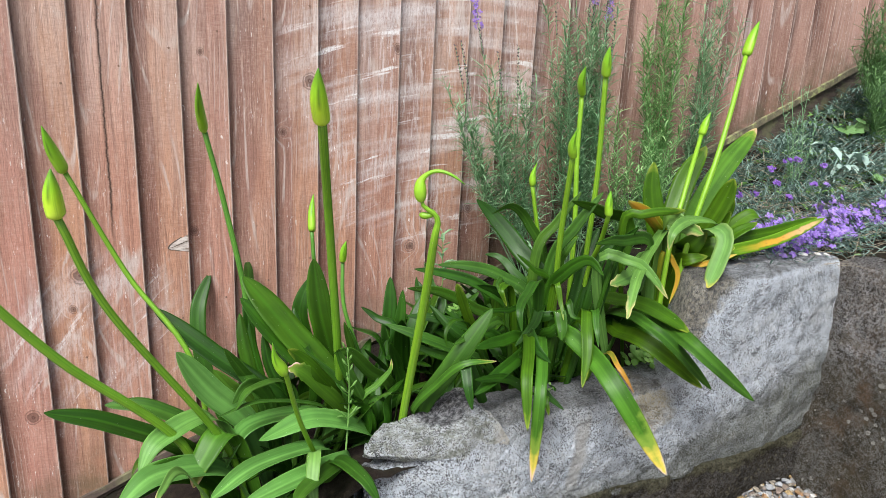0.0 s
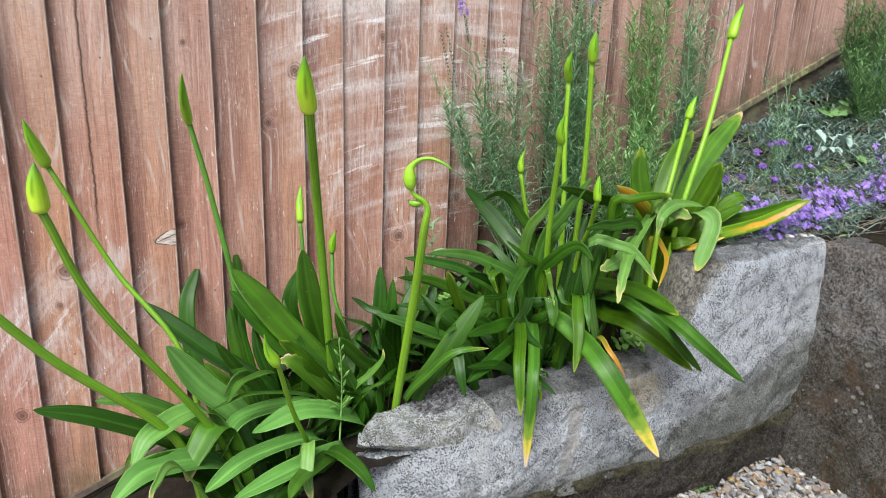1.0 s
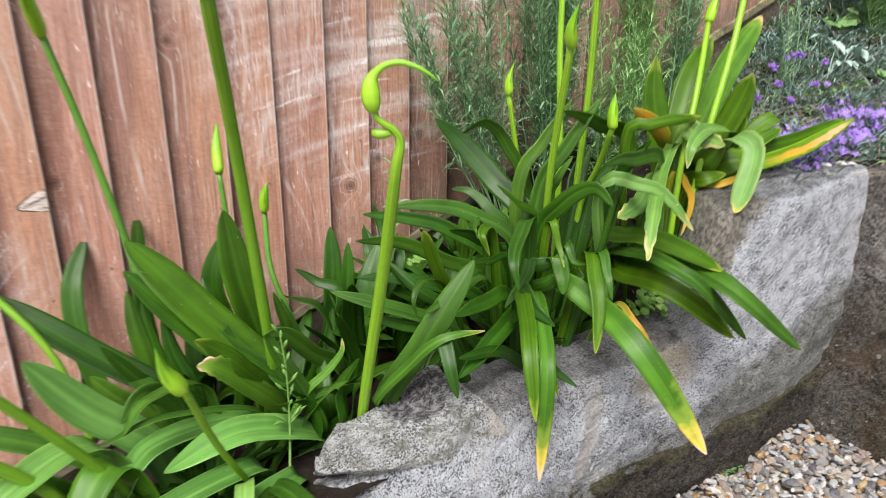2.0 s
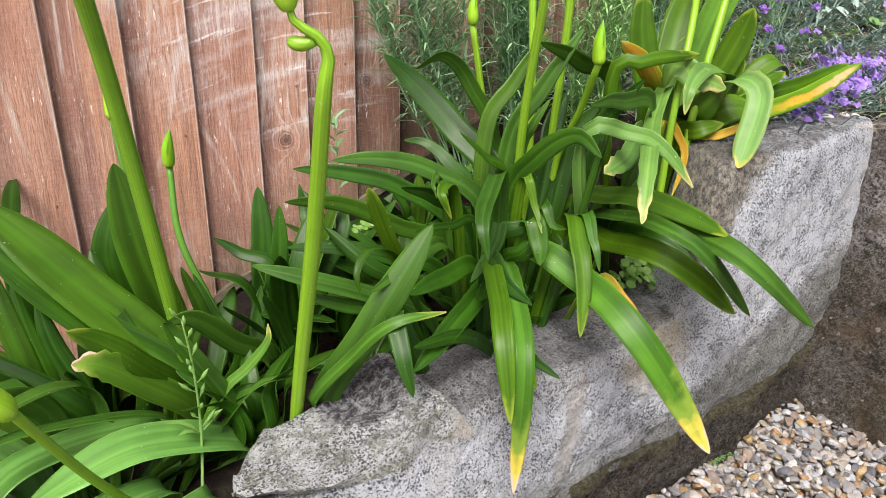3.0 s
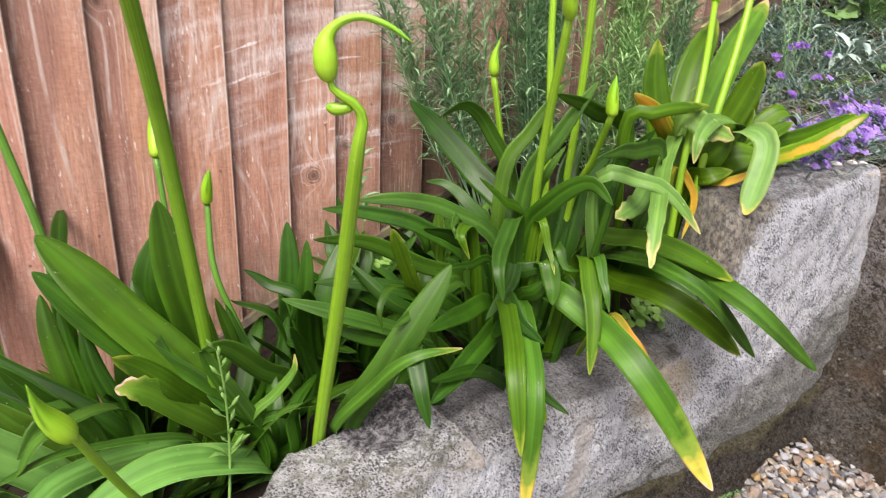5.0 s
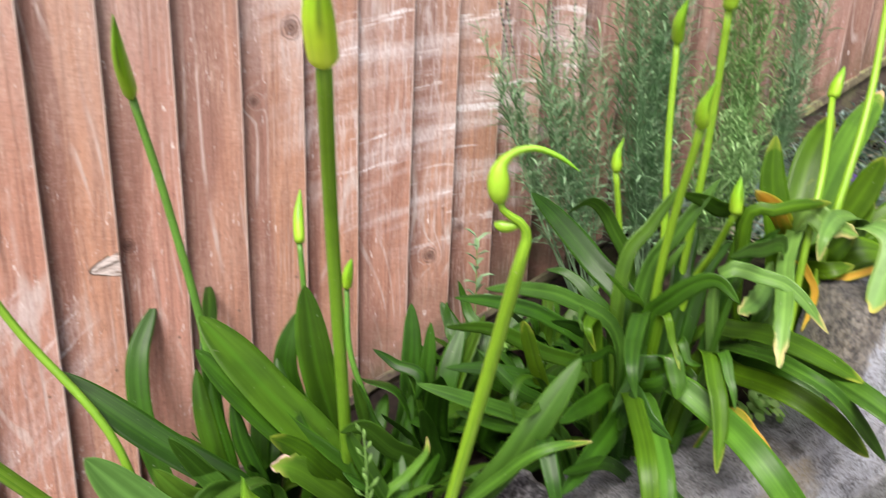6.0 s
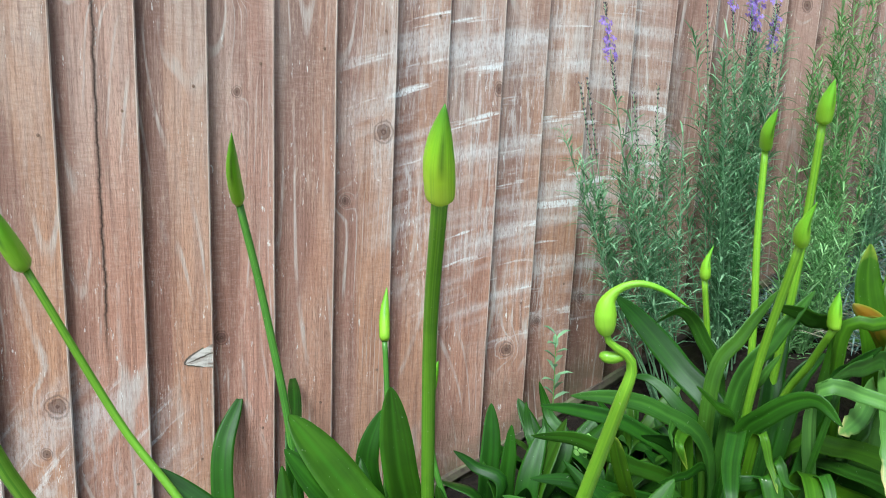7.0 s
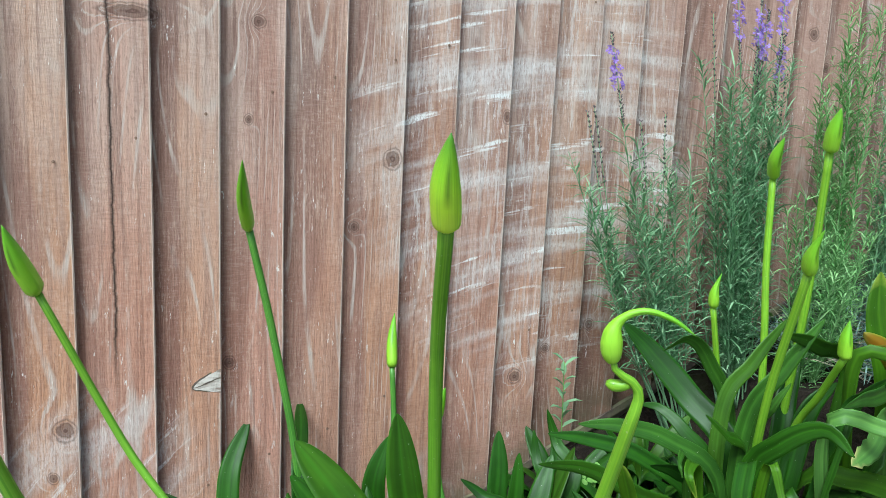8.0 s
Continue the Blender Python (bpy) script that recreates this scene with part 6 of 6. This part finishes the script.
toadflax("thin grassy seed spikes standing on the bank", (1.42, -0.26, bed_height(1.42, -0.26) - 0.01),
         [(1.33, -0.25, 0.91), (1.38, -0.25, 0.93), (1.43, -0.25, 0.925), (1.47, -0.25, 0.94), (1.50, -0.27, 0.88), (1.40, -0.28, 0.86)], 17, leaf_len=0.032, density=0.7)


def sprig():
    """A young shoot with a few lance-shaped leaves."""
    ob = tagged(new("sprig"), "young green shoot with lance-shaped leaves by the fence", "weed")
    ob.location = (0.215, -0.11, fence_foot(0.215))
    pts = spline([(0, 0, -0.02), (-0.002, -0.004, 0.12), (-0.010, -0.008, 0.255)], 20)
    v, f, _ = tube_data(pts, np.linspace(0.0016, 0.0008, 20), 6)
    link_mesh("stem", v, f, WEED, ob)
    rng = np.random.default_rng(91)
    for i, s in enumerate(np.linspace(0.5, 1.0, 15)):
        p = [np.interp(s, np.linspace(0, 1, 20), pts[:, c]) for c in range(3)]
        a = i * 2.4
        verts, faces = [], []
        blade_fan(verts, faces, p, (math.cos(a), math.sin(a) * 0.6, rng.uniform(0.2, 0.9)), rng.uniform(0.026, 0.046), 0.0105, 0.15)
        link_mesh("leaf", verts, faces, TOADFLAX, ob)


sprig()


def tuft(name, label, category, material, spots, count, length, width, seed, spread=0.03, flat=0.5, droop=0.4, kind="stuff"):
    """Many narrow blades sprouting about the given spots."""
    rng = np.random.default_rng(seed)
    verts, faces = [], []
    for (x, y) in spots:
        z = bed_height(x, max(y, -0.58))
        for _ in range(count):
            a = rng.uniform(0, 6.28)
            p = (x + rng.normal(0, spread), y + rng.normal(0, spread), z - 0.004)
            blade_fan(verts, faces, p, (math.cos(a) * flat, math.sin(a) * flat, rng.uniform(0.3, 1.0)), length * rng.uniform(0.5, 1.3), width * rng.uniform(0.7, 1.3), droop * rng.uniform(0, 1.3))
    ob = link_mesh(name, verts, faces, material, smooth=False)
    return tagged(ob, label, category, kind=kind)


rng = random.Random(7)
bank = [(rng.uniform(0.85, 2.3), rng.uniform(-0.62, -0.04)) for _ in range(520)]
tuft("bank_grass", "thin grey-green grass and herb leaves covering the bank", "grass", HERB, [q for q in bank if fuzz(q[0], q[1], 5, 6) > -0.3], 26, 0.085, 0.0036, 21, 0.04, 0.9)
tuft("bank_weeds", "low bright green weeds scattered on the bank", "weeds", WEED, [q for q in bank if rng.random() < 0.5], 14, 0.034, 0.013, 22, 0.035, 1.0)
far = [(rng.uniform(1.65, 2.5), rng.uniform(-0.62, -0.06)) for _ in range(230)]
tuft("leafy_weeds", "broad-leaved green weeds crowding the far end of the bank", "weeds", HERB, far, 30, 0.045, 0.008, 24, 0.05, 0.9)
tuft("dry_stalks", "pale dry straw and dead stems lying on the bank", "dead grass", STRAW, [q for q in bank if rng.random() < 0.8], 6, 0.14, 0.0026, 23, 0.05, 2.2, 0.1)


def flower_mat():
    rng = np.random.default_rng(31)
    fv, ff, gv, gf = [], [], [], []
    for _ in range(760):
        x = rng.uniform(0.90, 1.75)
        y = max(-0.635, rng.normal(-0.55, 0.05))
        z = max(0.515, bed_height(x, max(y, -0.58))) + rng.uniform(0.005, 0.06) + 0.015 * fuzz(x, y, 0, 9)
        if fuzz(x, y, 8, 7) > -0.28:
            petal_cluster(fv, ff, (x, y, z), rng.uniform(0.009, 0.0125), rng)
        for _k in range(3):
            a = rng.uniform(0, 6.28)
            blade_fan(gv, gf, (x + rng.normal(0, 0.012), y + rng.normal(0, 0.012), z - rng.uniform(0.015, 0.04)), (math.cos(a), math.sin(a), 0.4), 0.02, 0.006)
    ob = tagged(new("flower_mat"), "low mat of small five-petalled mauve flowers edging the bed", "flowers", kind="stuff")
    link_mesh("flowers", fv, ff, MAUVE, ob, smooth=False)
    link_mesh("foliage", gv, gf, HERB, ob, smooth=False)


flower_mat()


def pompon(at, seed):
    rng = np.random.default_rng(seed)
    ob = tagged(new("violet_flower"), "small violet flower head on a thin stalk", "flower", "violet flowers on the bank")
    ob.location = at
    v, f, _ = tube_data(spline([(0.01, 0.02, bed_height(at[0], at[1]) - at[2] - 0.01), (0.006, 0.01, -0.05), (0, 0, 0)], 10), [0.001] * 10, 5)
    link_mesh("stalk", v, f, HERB, ob)
    fv, ff = [], []
    for _ in range(11):
        d = rng.normal(0, 1, 3)
        d /= np.linalg.norm(d)
        petal_cluster(fv, ff, d * np.array((0.010, 0.010, 0.006)), 0.006, rng)
    link_mesh("petals", fv, ff, VIOLET, ob, smooth=False)


def rosette_weed(label, at, seed, count, reach, size):
    """A low weed of small rounded leaves on thin stalks."""
    rng = np.random.default_rng(seed)
    ob = tagged(new("weed"), label, "weed", "weeds in the planter")
    ob.location = at
    verts, faces = [], []
    for _ in range(count):
        d = rng.normal(0, 1, 3) * np.array((1, 0.6, 0.6))
        c = d / max(1.0, np.linalg.norm(d)) * reach * rng.uniform(0.3, 1) + np.array((0, 0, reach * 0.5))
        n = np.array((rng.normal(0, 0.4), -0.5 + rng.normal(0, 0.3), 0.9))
        n /= np.linalg.norm(n)
        a = np.cross(n, (0, 1.0, 0.1))
        a /= np.linalg.norm(a)
        b = np.cross(n, a)
        s, o = size * rng.uniform(0.6, 1.2), len(verts)
        verts.append(c - n * s * 0.15)
        verts.extend(c + s * (a * math.cos(t) * 0.8 + b * math.sin(t)) for t in np.linspace(0, 2 * math.pi, 9)[:-1])
        faces.extend((o, o + 1 + k, o + 1 + (k + 1) % 8) for k in range(8))
    link_mesh("leaves", verts, faces, SEEDLING, ob)


rosette_weed("clump of small round-leaved weed beside the wall", (0.500, -0.575, 0.275), 41, 64, 0.046, 0.0078)
rosette_weed("small bright weed among the agapanthus leaves", (0.150, -0.30, 0.36), 42, 16, 0.022, 0.007)
rosette_weed("tiny weed seedling in the planter soil", (0.235, -0.56, 0.245), 43, 16, 0.022, 0.005)
for i, at in enumerate([(1.23, -0.38, 0.719), (1.28, -0.38, 0.722), (1.20, -0.38, 0.652), (1.38, -0.38, 0.642), (1.10, -0.38, 0.626), (1.03, -0.38, 0.626), (1.42, -0.38, 0.697), (0.94, -0.38, 0.683), (0.97, -0.38, 0.688), (1.27, -0.38, 0.606), (1.16, -0.38, 0.696), (0.89, -0.38, 0.656)]):
    pompon(at, 50 + i)


def silver_plant():
    """Felted silver leaves on a short sprawling stem."""
    root = np.array((1.60, -0.34, bed_height(1.60, -0.34)))
    ob = tagged(new("silver_plant"), "pale silvery felt-leaved plant sprawling on the bank", "plant")
    ob.location = root
    rng = np.random.default_rng(61)
    for tip in ((1.43, -0.36, 0.78), (1.55, -0.36, 0.70), (1.61, -0.36, 0.75), (1.67, -0.36, 0.74), (1.69, -0.36, 0.66), (1.77, -0.36, 0.68), (1.57, -0.36, 0.64), (1.62, -0.36, 0.70), (1.72, -0.36, 0.72)):
        tip = np.array(tip) - root
        foot = tip * 0.25 + np.array((0, 0, 0.01))
        pts = spline([(0, 0, -0.01), foot + np.array((0, 0, 0.02)), tip * 0.85], 10)
        v, f, _ = tube_data(pts, np.linspace(0.0025, 0.0015, 10), 5)
        link_mesh("stem", v, f, SILVER, ob)
        for k in range(3):
            verts, faces = [], []
            a = rng.uniform(0, 6.28)
            blade_fan(verts, faces, pts[-1 - k], (math.cos(a), math.sin(a) * 0.6, rng.uniform(-0.6, 0.4)), rng.uniform(0.04, 0.065), 0.022, 0.25)
            link_mesh("leaf", verts, faces, SILVER, ob)


def seeding_weed():
    """A thin upright weed in front of the clump, with a few small pods."""
    ob = tagged(new("seeding_weed"), "thin pale weed stalk carrying small seed pods", "weed", "weeds in the planter")
    ob.location = (-0.205, -0.50, 0.16)
    root = np.array(ob.location)
    pts = spline([(-0.225, -0.52, 0.15), (-0.203, -0.483, 0.24), (-0.203, -0.485, 0.33), (-0.209, -0.487, 0.395)], 24)
    v, f, _ = tube_data(pts, np.linspace(0.0022, 0.0012, 24), 6)
    link_mesh("stalk", np.array(v) - root, f, WEED, ob)
    rng = np.random.default_rng(71)
    for i, s in enumerate(np.linspace(0.42, 1.0, 13)):
        p = np.array([np.interp(s, np.linspace(0, 1, 24), pts[:, c]) for c in range(3)])
        a = i * 2.4 + rng.uniform(-0.3, 0.3)
        way = np.array((math.cos(a), math.sin(a) * 0.6, rng.uniform(0.5, 1.1)))
        reach = rng.uniform(0.009, 0.018) * (1.2 - 0.5 * (s - 0.42))
        line = spline([p, p + way * reach * 0.5, p + way * reach + np.array((0, 0, 0.004))], 8)
        v, f, _ = tube_data(line, np.array([0.0006, 0.0006, 0.0008, 0.0018, 0.0026, 0.0024, 0.0014, 0.0003]), 6)
        link_mesh("pod", np.array(v) - root, f, WEED, ob)
    for a, up, size in ((2.8, 0.9, 0.05), (0.4, 0.7, 0.04), (3.6, 0.6, 0.035)):
        verts, faces = [], []
        blade_fan(verts, faces, pts[9], (math.cos(a), math.sin(a) * 0.5, up), size, 0.009, 0.15)
        link_mesh("leaf", np.array(verts) - root, faces, WEED, ob)


silver_plant()
seeding_weed()


def herb_bush(x, y, z, top, spread, rise, count, seed):
    tips = fan_tips(x + 0.03, top, y, spread, rise, count, seed)
    ob = toadflax("dark green rosemary-like bush against the fence", (x, y, z), tips, seed + 10, leaf_len=0.05, density=1.1, material=BUSH)
    ob.name = "herb_bush"


herb_bush(1.95, -0.18, fence_foot(1.95) - 0.02, 1.18, 0.24, 0.30, 26, 9)
herb_bush(1.90, -0.27, bed_height(1.90, -0.27) - 0.01, 0.98, 0.20, 0.16, 24, 12)


def broad_weed(at, seed, count, size):
    """A weed of round scalloped leaves on upright stalks."""
    ob = tagged(new("broad_leaved_weed"), "broad green lobed weed on the bank", "weed", "broad weeds on the bank")
    ob.location = at
    rng = np.random.default_rng(seed)
    for _ in range(count):
        a, s = rng.uniform(0, 6.28), size * rng.uniform(0.6, 1.1)
        head = np.array((math.cos(a) * size, math.sin(a) * size * 0.7, size * rng.uniform(0.5, 1.6)))
        v, f, _uv = tube_data(spline([(0, 0, -0.02), head * 0.5 + np.array((0, 0, 0.01)), head], 8), [0.0013] * 8, 5)
        link_mesh("stalk", v, f, WEED, ob)
        n = np.array((rng.normal(0, 0.35), -0.55 + rng.normal(0, 0.3), 0.8))
        n /= np.linalg.norm(n)
        e = np.cross(n, (0.1, 1.0, 0.0))
        e /= np.linalg.norm(e)
        g = np.cross(n, e)
        verts, faces = [head - n * s * 0.08], []
        for k in range(22):
            t = 2 * math.pi * k / 22
            r = s * 0.62 * (1 + 0.14 * math.sin(5 * t) + 0.05 * math.sin(11 * t))
            verts.append(head + e * r * math.cos(t) + g * (r * math.sin(t)) + n * s * 0.05 * math.sin(3 * t))
        faces = [(0, 1 + k, 1 + (k + 1) % 22) for k in range(22)]
        link_mesh("leaf", verts, faces, BUSH, ob)


broad_weed((1.80, -0.22, bed_height(1.80, -0.22) + 0.03), 81, 7, 0.042)
broad_weed((1.98, -0.36, bed_height(1.98, -0.36) + 0.02), 82, 7, 0.034)
broad_weed((1.62, -0.46, bed_height(1.62, -0.46) + 0.01), 83, 6, 0.024)


def moss_tuft(at, seed):
    """A cushion of fine moss shoots at the foot of the wall."""
    rng = np.random.default_rng(seed)
    verts, faces = [], []
    for _ in range(240):
        p = np.array((rng.normal(0, 0.016), rng.normal(0, 0.008), rng.uniform(-0.004, 0.008)))
        a = rng.uniform(0, 6.28)
        blade_fan(verts, faces, p, (math.cos(a) * 0.8, math.sin(a) * 0.8, rng.uniform(0.3, 1.0)), rng.uniform(0.006, 0.013), 0.0028, 0.2)
    ob = link_mesh("moss", verts, faces, BUSH, smooth=False)
    ob.location = at
    return tagged(ob, "small cushion of green moss at the wall's foot", "moss", kind="stuff")


moss_tuft((0.70, -0.690, -0.112), 91)


def pebble(at, size, seed):
    bm = bmesh.new()
    bmesh.ops.create_icosphere(bm, subdivisions=3, radius=1.0)
    for v in bm.verts:
        d = 1 + 0.35 * fuzz(v.co.x + seed, v.co.y, v.co.z, 0.9) + 0.1 * fuzz(v.co.x, v.co.y + seed, v.co.z, 2.5)
        v.co = Vector((v.co.x * size * 1.5, v.co.y * size, v.co.z * size * 0.55)) * d
    for f in bm.faces:
        f.smooth = True
    me = bpy.data.meshes.new("pebble")
    bm.to_mesh(me)
    bm.free()
    me.materials.append(PEBBLE)
    ob = tagged(new("pebble", me), "small white pebble lying on top of the wall", "stone", "pebbles on the wall")
    ob.location = at
    ob.rotation_euler = (0, 0, seed)


for k, (x, y, size) in enumerate([(0.985, -0.632, 0.010), (1.025, -0.645, 0.008), (1.04, -0.66, 0.005), (0.93, -0.60, 0.005), (0.80, -0.585, 0.004)]):
    pebble((x, y, wall_top(x) + 0.002), size, k)
